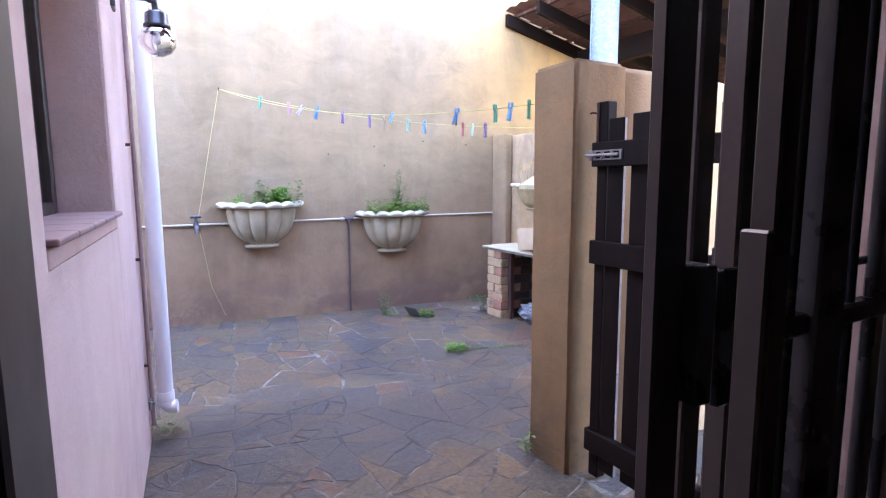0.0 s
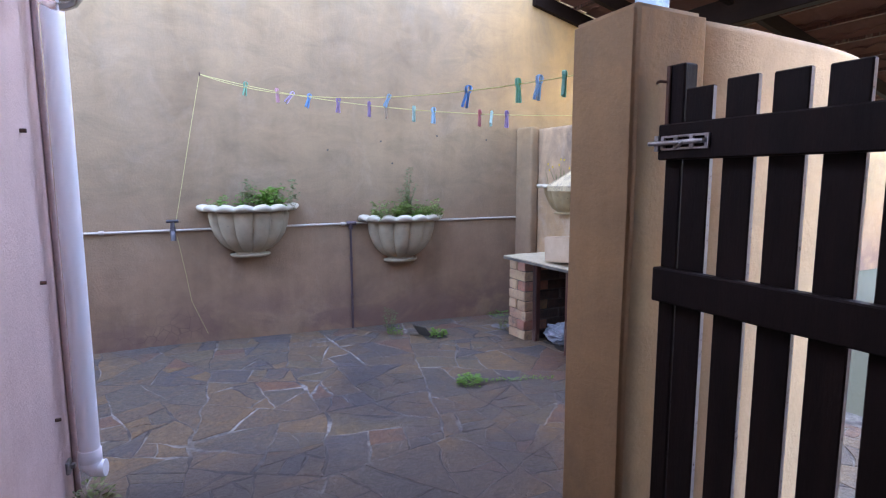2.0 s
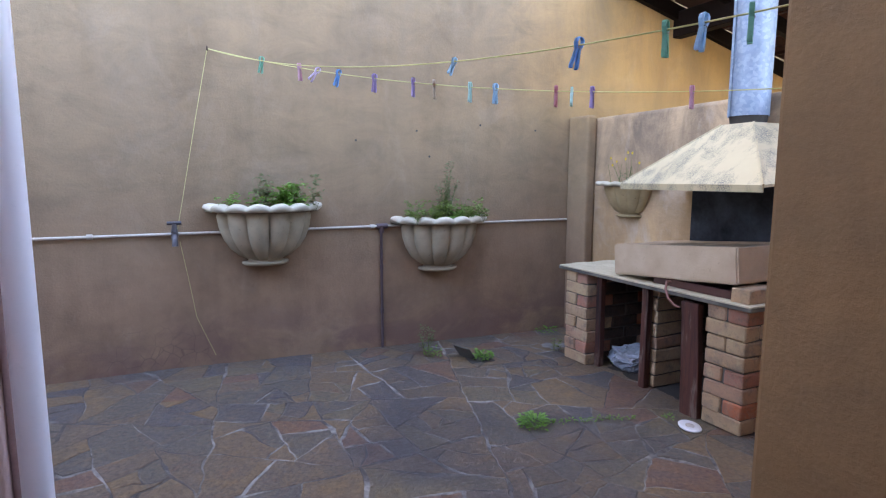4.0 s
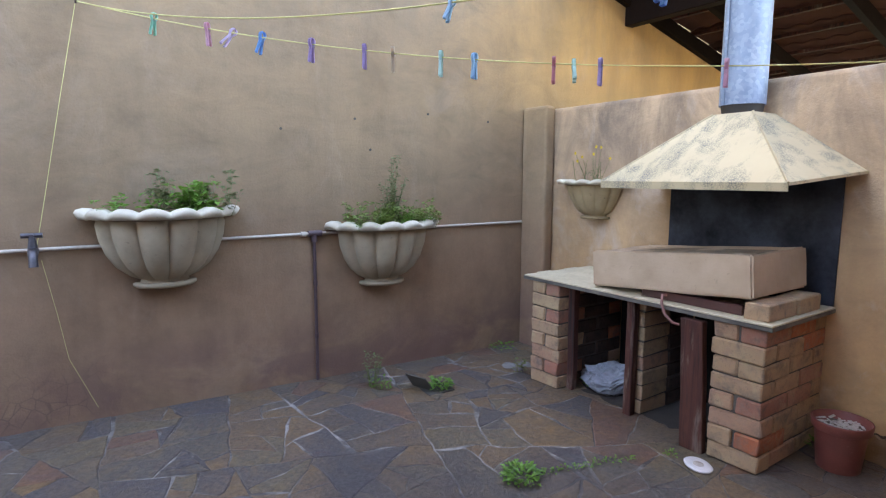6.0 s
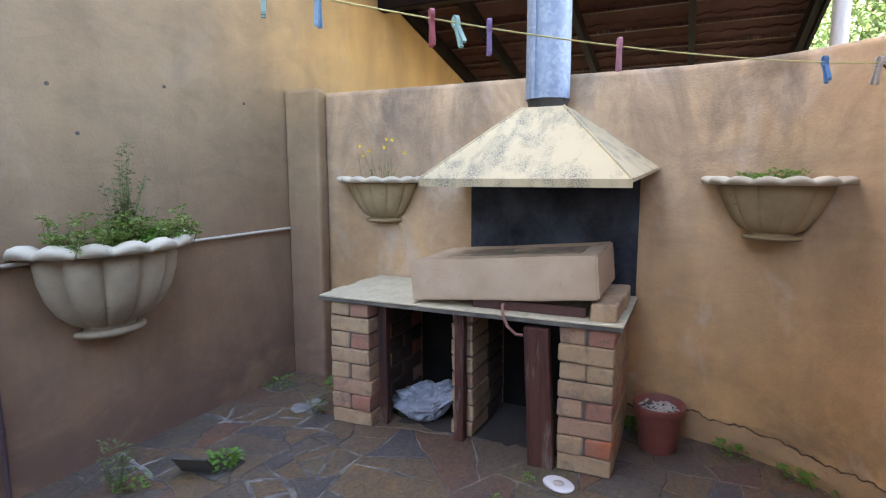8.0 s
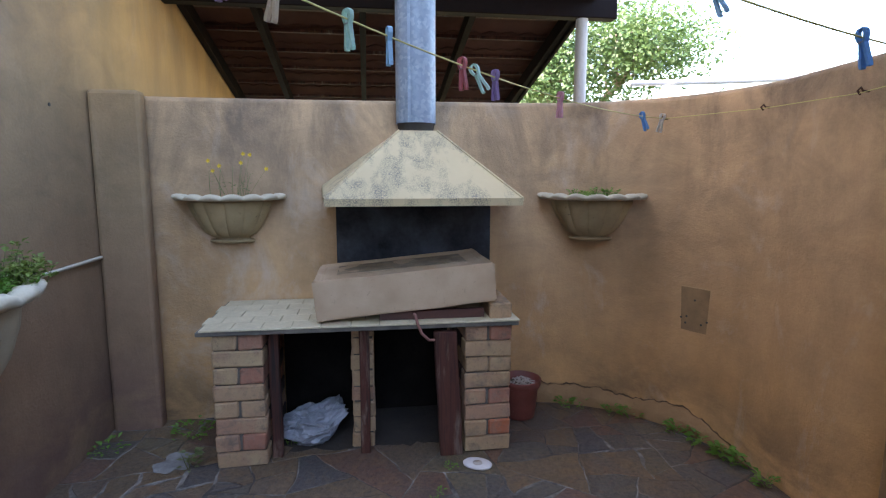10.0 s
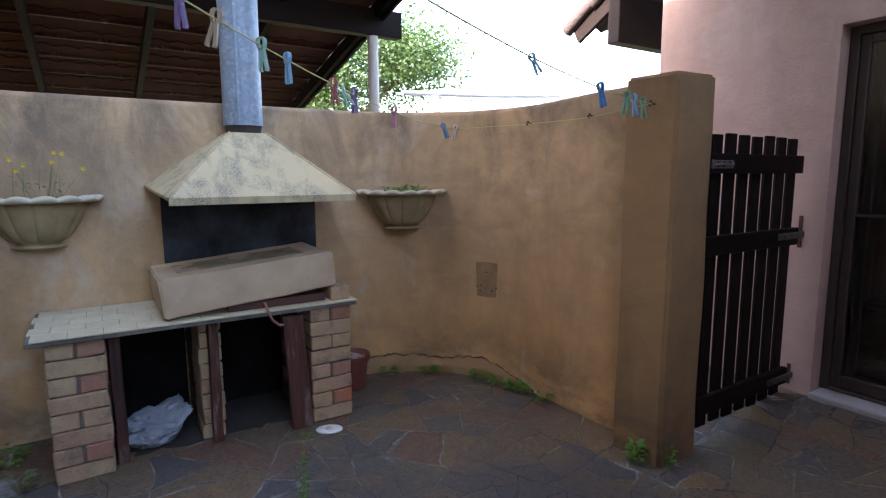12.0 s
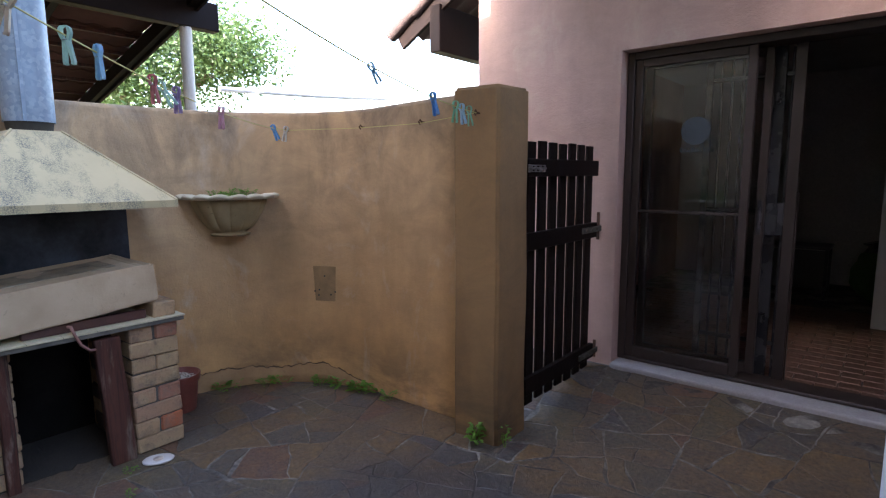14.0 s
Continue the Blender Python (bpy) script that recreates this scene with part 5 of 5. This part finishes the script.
def crack_gap():
    """The open crack above the loose plaster: uneven, closing here and there."""
    bm = bmesh.new()
    rows = []
    for k in range(400):
        t = 0.03 + 0.80 * k / 399
        x, y, nx, ny = foot_line(t)
        h = crack_height(t) + 0.001
        w = max(0.0, 0.006 + 0.010 * noise.noise(Vector((t * 30, 8, 0))) + 0.005 * noise.noise(Vector((t * 90, 8, 0))))
        rows.append([bm.verts.new((x + nx * o, y + ny * o, z)) for o, z in ((0.004, h - 0.001), (0.010, h + w * 0.5), (0.004, h + w))])
    for r0, r1 in zip(rows, rows[1:]):
        for k in range(2):
            bm.faces.new((r0[k], r0[k + 1], r1[k + 1], r1[k]))
    bmesh.ops.recalc_face_normals(bm, faces=bm.faces)
    return bm


base = tagged(part("plaster_base", foot_crack(), surf("flaking_plaster", (0.40, 0.245, 0.12), (0.31, 0.19, 0.095), (0.22, 0.14, 0.08), big=7, fine=35, rough=0.9, bump=0.8, dist=0.01)), "crumbling cracked plaster along the foot of the wall", "plaster", kind="structure")
part("crack", crack_gap(), surf("open_crack", (0.07, 0.04, 0.02), (0.11, 0.065, 0.03), rough=1.0), base, "dark open crack")

# ---- clothes line ----
HOOK, EYE_A, EYE_B = Vector((0.638, BACK_Y - 0.02, 2.03)), Vector((3.055, 2.085, 1.625)), Vector((1.67, 2.01, 1.635))


def on_line(end, s, b, c):
    p = HOOK.lerp(end, s)
    p.z = 2.03 + b * s + c * s * s
    return p


def line_a(s):
    return on_line(EYE_A, s, -1.007, 0.602)


def line_b(s):
    return on_line(EYE_B, s, -0.875, 0.48)


washing = thing("clothes_line", "thin yellow cord clothes line strung between wall hooks", "clothes line", pose(0.638, BACK_Y - 0.02, 2.03))
part("cord", inn(tube(bmesh.new(), [line_a(k / 30) for k in range(31)], 0.0022, 6), washing), LINE, washing)
part("cord", inn(tube(bmesh.new(), [line_b(k / 30) for k in range(31)], 0.0022, 6), washing), LINE, washing)
part("cord", inn(tube(bmesh.new(), [EYE_A, (2.6, 1.90, 1.625), (2.127, 1.90, 1.622), EYE_B], 0.002, 6), washing), LINE, washing)
part("cord", inn(tube(bmesh.new(), [HOOK, (0.55, BACK_Y - 0.03, 1.6), (0.455, BACK_Y - 0.04, 1.12), (0.42, BACK_Y - 0.045, 0.95)], 0.0016, 6), washing), LINE, washing, "loose cord end tied to the tap")
part("cord", inn(tube(bmesh.new(), [(0.43, BACK_Y - 0.03, 0.88), (0.47, BACK_Y - 0.012, 0.62), (0.50, BACK_Y - 0.015, 0.40), (0.60, BACK_Y - 0.02, 0.14)], 0.0012, 6), washing), LINE, washing, "frayed cord end trailing down the wall")
for x, y, z in ((0.638, BACK_Y, 2.03), (2.6, 1.865, 1.63), (2.127, 1.865, 1.63), (1.67, 1.985, 1.635), (3.075, 2.06, 1.625)):
    d = Vector((0, -1, 0)) if y > 3 else Vector((0, 1, 0))
    bm = tube(bmesh.new(), [Vector((x, y, z)) - d * 0.01, Vector((x, y, z)) + d * 0.02, Vector((x, y, z + 0.012)) + d * 0.03, Vector((x, y, z)) + d * 0.042, Vector((x, y, z - 0.012)) + d * 0.03], 0.004, 6)
    tagged(part("wall_hook", bm, RUST), "small rusty screw hook in the plaster", "hook", "hooks of the clothes line")
for x, z in ((2.52, 1.66), (2.0, 1.60), (1.55, 1.52), (3.02, 1.64), (2.1, 1.42)):
    bm = tube(bmesh.new(), [(x, BACK_Y + 0.002, z), (x, BACK_Y - 0.004, z)], 0.008, 8)
    tagged(part("wall_plug", bm, BLACKROT), "small dark plug hole in the tall wall", "plug", "plug holes in the tall wall")


def peg_mesh(colour):
    """Two sprung legs that meet at the cord, with a spring between."""
    bm = bmesh.new()
    for s in (-1, 1):
        pts = [(0.003 * s, 0, 0.030), (0.008 * s, 0, 0.025), (0.009 * s, 0, 0.016), (0.006 * s, 0, 0.006), (0.0035 * s, 0, 0.0), (0.0055 * s, 0, -0.02), (0.008 * s, 0, -0.042), (0.007 * s, 0, -0.048)]
        for (x0, _, z0), (x1, _, z1) in zip(pts, pts[1:]):
            v = [bm.verts.new(q) for q in ((x0 - 0.003, -0.005, z0), (x0 + 0.003, -0.005, z0), (x0 + 0.003, 0.005, z0), (x0 - 0.003, 0.005, z0), (x1 - 0.003, -0.005, z1), (x1 + 0.003, -0.005, z1), (x1 + 0.003, 0.005, z1), (x1 - 0.003, 0.005, z1))]
            for q in ((0, 1, 5, 4), (1, 2, 6, 5), (2, 3, 7, 6), (3, 0, 4, 7), (3, 2, 1, 0), (4, 5, 6, 7)):
                bm.faces.new([v[i] for i in q])
    bmesh.ops.scale(bm, vec=(1.3, 1.15, 1.2), verts=bm.verts)
    bmesh.ops.remove_doubles(bm, verts=bm.verts, dist=0.0005)
    bmesh.ops.recalc_face_normals(bm, faces=bm.faces)
    return bm


def peg(p, colour, turn, tilt, size=1.0):
    ob = thing("clothes_peg", colour + " plastic clothes peg clipped on the cord", "clothes peg", Matrix.Translation(p) @ pose(0, 0, -0.012 * size, 0, tilt, turn) @ Matrix.Scale(size, 4), "pegs on the clothes line")
    part("clip", peg_mesh(colour), PEGS[colour], ob)
    part("spring", tube(bmesh.new(), [(-0.006, -0.007, 0.002), (0.0, -0.008, 0.004), (0.006, -0.007, 0.002), (0.006, 0.007, 0.002), (-0.006, 0.007, 0.002)], 0.0013, 5), STEEL, ob)


for s, c, tilt in ((0.106, "green", 8), (0.175, "pink", -6), (0.203, "lilac", 40), (0.24, "blue", 18), (0.298, "purple", 4), (0.356, "purple", 2), (0.386, "cream", -14), (0.435, "mint", 4), (0.468, "sky", 2), (0.542, "red", 5), (0.56, "mint", 32), (0.583, "purple", 2), (0.686, "pink", -2), (0.885, "blue", 25), (0.975, "white", -12)):
    peg(line_a(min(0.985, s * 1.043)), c, rng.uniform(10, 62), tilt)
for s, c, tilt in ((0.664, "sky", 28), (0.822, "blue", 14), (0.903, "green", -4), (0.932, "sky", 10), (0.966, "green", 6)):
    peg(line_b(s), c, rng.uniform(-8, 42), tilt, 0.7 if s < 0.7 else 0.95)

# ---- roof beyond the yard wall ----
def roof_z(x):
    return 2.86 - 0.24 * (x - 3.96)


roof = thing("lean_to_roof", "dark timber lean-to roof with clay tiles seen from below", "roof", pose(4.5, 3.4, 2.7))
RX0, RX1, RY0, RY1 = 3.5, 8.2, 1.92, BACK_Y - 0.004
bm = bmesh.new()
NX, NY, last = 15, 90, None
for i in range(NX):
    xa, xb = RX0 + (RX1 - RX0) * i / NX, RX0 + (RX1 - RX0) * (i + 1.06) / NX
    rowa, rowb = [], []
    for j in range(NY + 1):
        y = RY0 + (RY1 - RY0) * j / NY
        w = 0.026 * abs(math.sin(math.pi * y / 0.17))
        rowa.append(bm.verts.new((xa, y, roof_z(xa) + 0.055 + w)))
        rowb.append(bm.verts.new((xb, y, roof_z(xb) + 0.075 + w)))
    for j in range(NY):
        bm.faces.new((rowa[j], rowa[j + 1], rowb[j + 1], rowb[j])).smooth = True
        if last:
            bm.faces.new((last[j], last[j + 1], rowa[j + 1], rowa[j]))
    last = rowb
part("tiles", inn(bm, roof), TILE, roof, "rows of clay tiles")
for y in (1.95, 2.75, 3.6, 4.4, 4.91):
    bm = bmesh.new()
    v = [bm.verts.new(q) for q in [(x, yy, roof_z(x) + dz) for x in (RX0, RX1) for yy in (y - 0.025, y + 0.025) for dz in (-0.10, 0.02)]]
    for q in ((0, 1, 3, 2), (4, 6, 7, 5), (0, 4, 5, 1), (2, 3, 7, 6), (0, 2, 6, 4), (1, 5, 7, 3)):
        bm.faces.new([v[i] for i in q])
    bmesh.ops.recalc_face_normals(bm, faces=bm.faces)
    part("rafter", inn(bm, roof), BEAM, roof)
for k in range(13):
    x = RX0 + 0.1 + 0.355 * k
    part("batten", inn(boxed(x, x + 0.04, RY0 + 0.01, RY1, roof_z(x) + 0.02, roof_z(x) + 0.048), roof), WOODRED, roof)
part("beam", inn(boxed(4.45, 4.55, 1.72, BACK_Y - 0.004, 2.495, 2.71, 0.006), roof), BEAM, roof, "heavy dark beam")
part("bargeboard", inn(boxed(-2.42, 2.42, -0.012, 0.012, -0.12, 0.09, 0.0, 1, pose(5.85, 1.905, roof_z(5.85), 0, math.degrees(math.atan(0.24)), 0)), roof), BEAM, roof)
post = tagged(part("gum_post", tube(bmesh.new(), [(4.5, 1.975, -0.05), (4.5, 1.975, 2.495)], 0.045, 16), GUM), "white round gum pole post under the beam", "post")

# pole rail and stub beyond
bm = tube(bmesh.new(), [(7.0, 0.35, 2.46), (7.0, -1.2, 2.53), (7.0, -2.8, 2.64)], 0.034, 12)
rail = tagged(part("pole_rail", bm, GREYPOLE), "grey round pole rail of a garden pergola", "rail")
tagged(part("pole_stub", tube(bmesh.new(), [(7.0, -0.17, -0.05), (7.0, -0.17, 2.42)], 0.085, 16), GUM), "white round post carrying the pole rail", "post")
tagged(part("pole_stub", tube(bmesh.new(), [(7.0, -2.75, -0.05), (7.0, -2.75, 2.59)], 0.085, 16), GUM), "white round post carrying the pole rail", "post")

# eave of the house corner
OLDTILE = surf("old_roof_tile", (0.075, 0.048, 0.045), (0.05, 0.034, 0.034), (0.12, 0.10, 0.095), big=6, fine=26, rough=0.9, bump=0.6)
eave = thing("house_eave", "dark timber eave with clay barrel tiles above the house corner", "eave", pose(3.4, 0.2, 2.6))
SLOPE = 0.55


def eave_z(x):
    return 2.64 + SLOPE * (3.89 - x)


bm = bmesh.new()
rows = []
for x in (3.90, 3.3, 2.60):
    rows.append([bm.verts.new((x, 0.27 - 0.02 * j, eave_z(x) + 0.03 + 0.035 * abs(math.sin(math.pi * j * 0.02 / 0.2)))) for j in range(150)])
for r0, r1 in zip(rows, rows[1:]):
    for j in range(149):
        bm.faces.new((r0[j], r0[j + 1], r1[j + 1], r1[j])).smooth = True
part("tiles", inn(bm, eave), OLDTILE, eave)
for k in range(5):
    xa, xb = 3.93 - 0.30 * k, 3.93 - 0.30 * (k + 1) - 0.04
    part("barrel_tile", inn(tube(bmesh.new(), [(xa, 0.29, eave_z(xa) + 0.02), (xb, 0.29, eave_z(xb) + 0.035)], [0.062, 0.05], 16), eave), OLDTILE, eave)
bm = boxed(-0.75, 0.75, -0.02, 0.02, -0.16, 0.0, 0.004, 1, pose(3.22, 0.255, eave_z(3.22), 0, math.degrees(math.atan(SLOPE)), 0))
part("bargeboard", inn(bm, eave), BEAM, eave)
part("purlin", inn(boxed(3.32, 3.44, -2.5, 0.30, 2.42, 2.82, 0.006), eave), BEAM, eave)
part("wall_plate", inn(boxed(2.62, 2.72, -2.5, 0.25, 2.9, 3.2), eave), BEAM, eave)
bm = boxed(-0.76, 0.76, -1.35, 0.24, -0.02, 0.0, 0, 1, pose(3.22, -1.3, eave_z(3.22) + 0.01, 0, math.degrees(math.atan(SLOPE)), 0))
part("soffit", inn(bm, eave), BEAM, eave)

# ---- trees beyond ----
def grow(bm, p, d, length, r, depth, rng, tips, bend=0.35, keep=0.72):
    q = p + d * length
    mid = p.lerp(q, 0.5) + Vector((rng.uniform(-1, 1), rng.uniform(-1, 1), rng.uniform(-0.5, 0.5))) * length * 0.08
    tube(bm, [p, mid, q], [r, r * 0.85, r * 0.7], 8 if depth > 2 else 5)
    if depth == 0:
        tips.append(q)
        return
    tips.append(q)
    for _ in range(rng.choice((2, 3, 3))):
        nd = (d + Vector((rng.uniform(-1, 1), rng.uniform(-1, 1), rng.uniform(-0.45, 0.7))) * (bend + 0.45)).normalized()
        grow(bm, q, nd, length * rng.uniform(0.6, 0.85), r * 0.62, depth - 1, rng, tips, bend, keep)


def tree(name, label, base, height, depth, seed, leaves, leaf, r=0.16):
    tr = random.Random(seed)
    t = thing(name, label, "tree", Matrix.Translation(base))
    bm, tips = bmesh.new(), []
    p0 = Vector((0, 0, 0))
    p1 = Vector((0.1, 0.05, height * 0.3))
    tube(bm, [p0, p1 * 0.5, p1], [r, r * 0.85, r * 0.75], 12)
    for k in range(5):
        a = 2 * math.pi * k / 5 + tr.uniform(-0.4, 0.4)
        grow(bm, p1, Vector((math.cos(a) * 0.8, math.sin(a) * 0.8, tr.uniform(0.3, 1.1))).normalized(), height * 0.2, r * 0.5, depth, tr, tips)
    part("trunk", bm, BARK, t)
    if leaves:
        verts, faces = [], []
        for tip in tips:
            for _ in range(leaves):
                o = Vector((tr.gauss(0, 1), tr.gauss(0, 1), tr.gauss(0, 0.7))) * 0.40
                c = tip + o
                d = Vector((tr.uniform(-1, 1), tr.uniform(-1, 1), tr.uniform(-0.8, 0.5))).normalized()
                w = d.orthogonal().normalized()
                s = leaf * tr.uniform(0.6, 1.3)
                b = len(verts)
                verts += [c, c + d * s * 0.5 + w * s * 0.3, c + d * s, c + d * s * 0.5 - w * s * 0.3]
                faces += [(b, b + 1, b + 2, b + 3)]
        me = bpy.data.meshes.new("crown")
        me.from_pydata([tuple(v) for v in verts], [], faces)
        me.materials.append(TREELEAF)
        cr = new("crown", me)
        cr.parent = t
    return t


tree("leafy_tree", "broad leafy green tree in the sun beyond the yard wall", (12.6, -0.9, -0.06), 6.2, 3, 11, 330, 0.09, 0.2)
tree("bare_tree", "thin nearly bare tree far off against the sky", (9.0, -5.1, -0.06), 4.4, 4, 4, 0, 0.1, 0.05)

# ---- room behind the door ----
DIM = surf("dull_grey_board", (0.15, 0.145, 0.14), (0.12, 0.115, 0.11))
tbl = thing("side_table", "low grey table with dark legs in the dark room", "table", pose(0.95, -2.6, 0.085))
part("tabletop", boxed(-0.35, 0.3, -0.2, 0.2, 0.50, 0.53, 0.004), DIM, tbl)
part("apron", boxed(-0.33, 0.28, 0.17, 0.19, 0.1, 0.49, 0.003), DIM, tbl, "grey front panel")
for x in (-0.34, 0.27):
    for y in (-0.19, 0.17):
        part("leg", boxed(x, x + 0.03, y, y + 0.03, 0, 0.499, 0.003), BLACKPAINT, tbl)
gb = thing("green_bag", "dark green cloth bag standing on the room floor", "bag", pose(0.25, -2.5, 0.085))
bm = bmesh.new()
bmesh.ops.create_icosphere(bm, subdivisions=4, radius=1.0)
for v in bm.verts:
    q = v.co * (0.9 + 0.15 * noise.noise(v.co * 2.5))
    v.co = Vector((q.x * 0.2, q.y * 0.15, max(0.0, 0.27 + q.z * 0.28)))
part("body", bm, GREENBAG, gb)
part("neck", tube(bmesh.new(), [(0, 0, 0.50), (0, 0, 0.56), (0.01, 0, 0.60)], [0.09, 0.06, 0.10], 14), BLACKPAINT, gb)
tagged(part("inner_door", boxed(-0.55, 0.215, -1.40, -1.36, 0.10, 2.08, 0.004), PVC), "white inner door standing open", "door")

# ---- flagstones, room pavers ----
def clip(poly, p, n):
    """The part of a polygon on the side of the line through p that n points away from."""
    out = []
    for a, b in zip(poly, poly[1:] + poly[:1]):
        da, db = (a - p).dot(n), (b - p).dot(n)
        if da <= 0:
            out.append(a)
        if (da < 0 < db) or (db < 0 < da):
            out.append(a.lerp(b, da / (da - db)))
    return out


def flag_mesh(poly, seed):
    """A slab: bevelled edge, slightly uneven top, following the fall of the yard."""
    c = sum(poly, Vector((0, 0))) / len(poly)
    pts = []
    for a, b in zip(poly, poly[1:] + poly[:1]):
        steps = max(1, int((b - a).length / 0.04))
        for k in range(steps):
            q = a.lerp(b, k / steps)
            w = noise.noise_vector(Vector((q.x * 5, q.y * 5, 0.5))) * 0.03 + noise.noise_vector(Vector((q.x * 15, q.y * 15, 2.5))) * 0.012
            pts.append(q + Vector((w.x, w.y)))
    bm = bmesh.new()
    def ring(inset, dz):
        out = []
        for q in pts:
            d = c - q
            s = q + d.normalized() * min(inset + max(0.0, 0.02 * noise.noise(Vector((q.x * 4, q.y * 4, 3.3)))) , d.length * 0.5)
            out.append(bm.verts.new((s.x - c.x, s.y - c.y, floor_z(s.x, s.y) + dz + 0.0015 * noise.noise(Vector((s.x * 6, s.y * 6, seed))))))
        return out
    lift = 0.0016 * math.sin(seed * 12.9)
    r0, r1, r2 = ring(0.002, -0.02), ring(0.003, -0.0025 + lift), ring(0.007, 0.0 + lift)
    for a, b in ((r0, r1), (r1, r2)):
        for k in range(len(pts)):
            bm.faces.new((a[k], a[(k + 1) % len(pts)], b[(k + 1) % len(pts)], b[k]))
    bm.faces.new(r2)
    me = bpy.data.meshes.new("flagstone")
    bm.to_mesh(me)
    bm.free()
    me.materials.append(STONE)
    return me, c


sr = random.Random(21)


def area(poly):
    return abs(sum(a.x * b.y - b.x * a.y for a, b in zip(poly, poly[1:] + poly[:1]))) / 2


def shatter(poly, out):
    """Break a polygon into angular slabs of uneven size."""
    c = sum(poly, Vector((0, 0))) / len(poly)
    want = 0.014 + 0.060 * sr.random() ** 1.7 + 0.022 * noise.noise(Vector((c.x * 1.3, c.y * 1.3, 3)))
    if area(poly) < want * 1.5:
        out.append(poly)
        return
    edge = max(zip(poly, poly[1:] + poly[:1]), key=lambda e: (e[1] - e[0]).length)
    p = edge[0].lerp(edge[1], sr.uniform(0.32, 0.68))
    d = (edge[1] - edge[0]).normalized()
    t = sr.uniform(-0.5, 0.5)
    n = Vector((d.x * math.cos(t) - d.y * math.sin(t), d.x * math.sin(t) + d.y * math.cos(t)))
    for side in (n, -n):
        half = clip(poly, p, side)
        if len(half) > 2:
            shatter(half, out)


slabs = []
shatter([Vector(v) for v in ((-0.30, 0.745), (SIDE_X + 0.1, 0.745), (SIDE_X + 0.1, BACK_Y + 0.02), (-0.30, BACK_Y + 0.02))], slabs)
shatter([Vector(v) for v in ((-1.6, 3.06), (-0.30, 3.06), (-0.30, BACK_Y + 0.02), (-1.6, BACK_Y + 0.02))], slabs)
for i, poly in enumerate(slabs):
    me, c = flag_mesh(poly, i)
    st = new("flagstone", me)
    st.location = (c.x, c.y, 0)
    st.parent = floor

room_floor = bpy.data.objects["room_floor"]
bm = boxed(-0.108, 0.108, -0.052, 0.052, -0.01, 0.012, 0.004)
pme = bpy.data.meshes.new("paver")
bm.to_mesh(pme)
bm.free()
pme.materials.append(PAVER)
for j in range(22):
    for i in range(11):
        pv = new("paver", pme)
        pv.location = (-0.25 + 0.224 * i + 0.112 * (j % 2), 0.44 - 0.112 * j, 0.085)
        pv.parent = room_floor
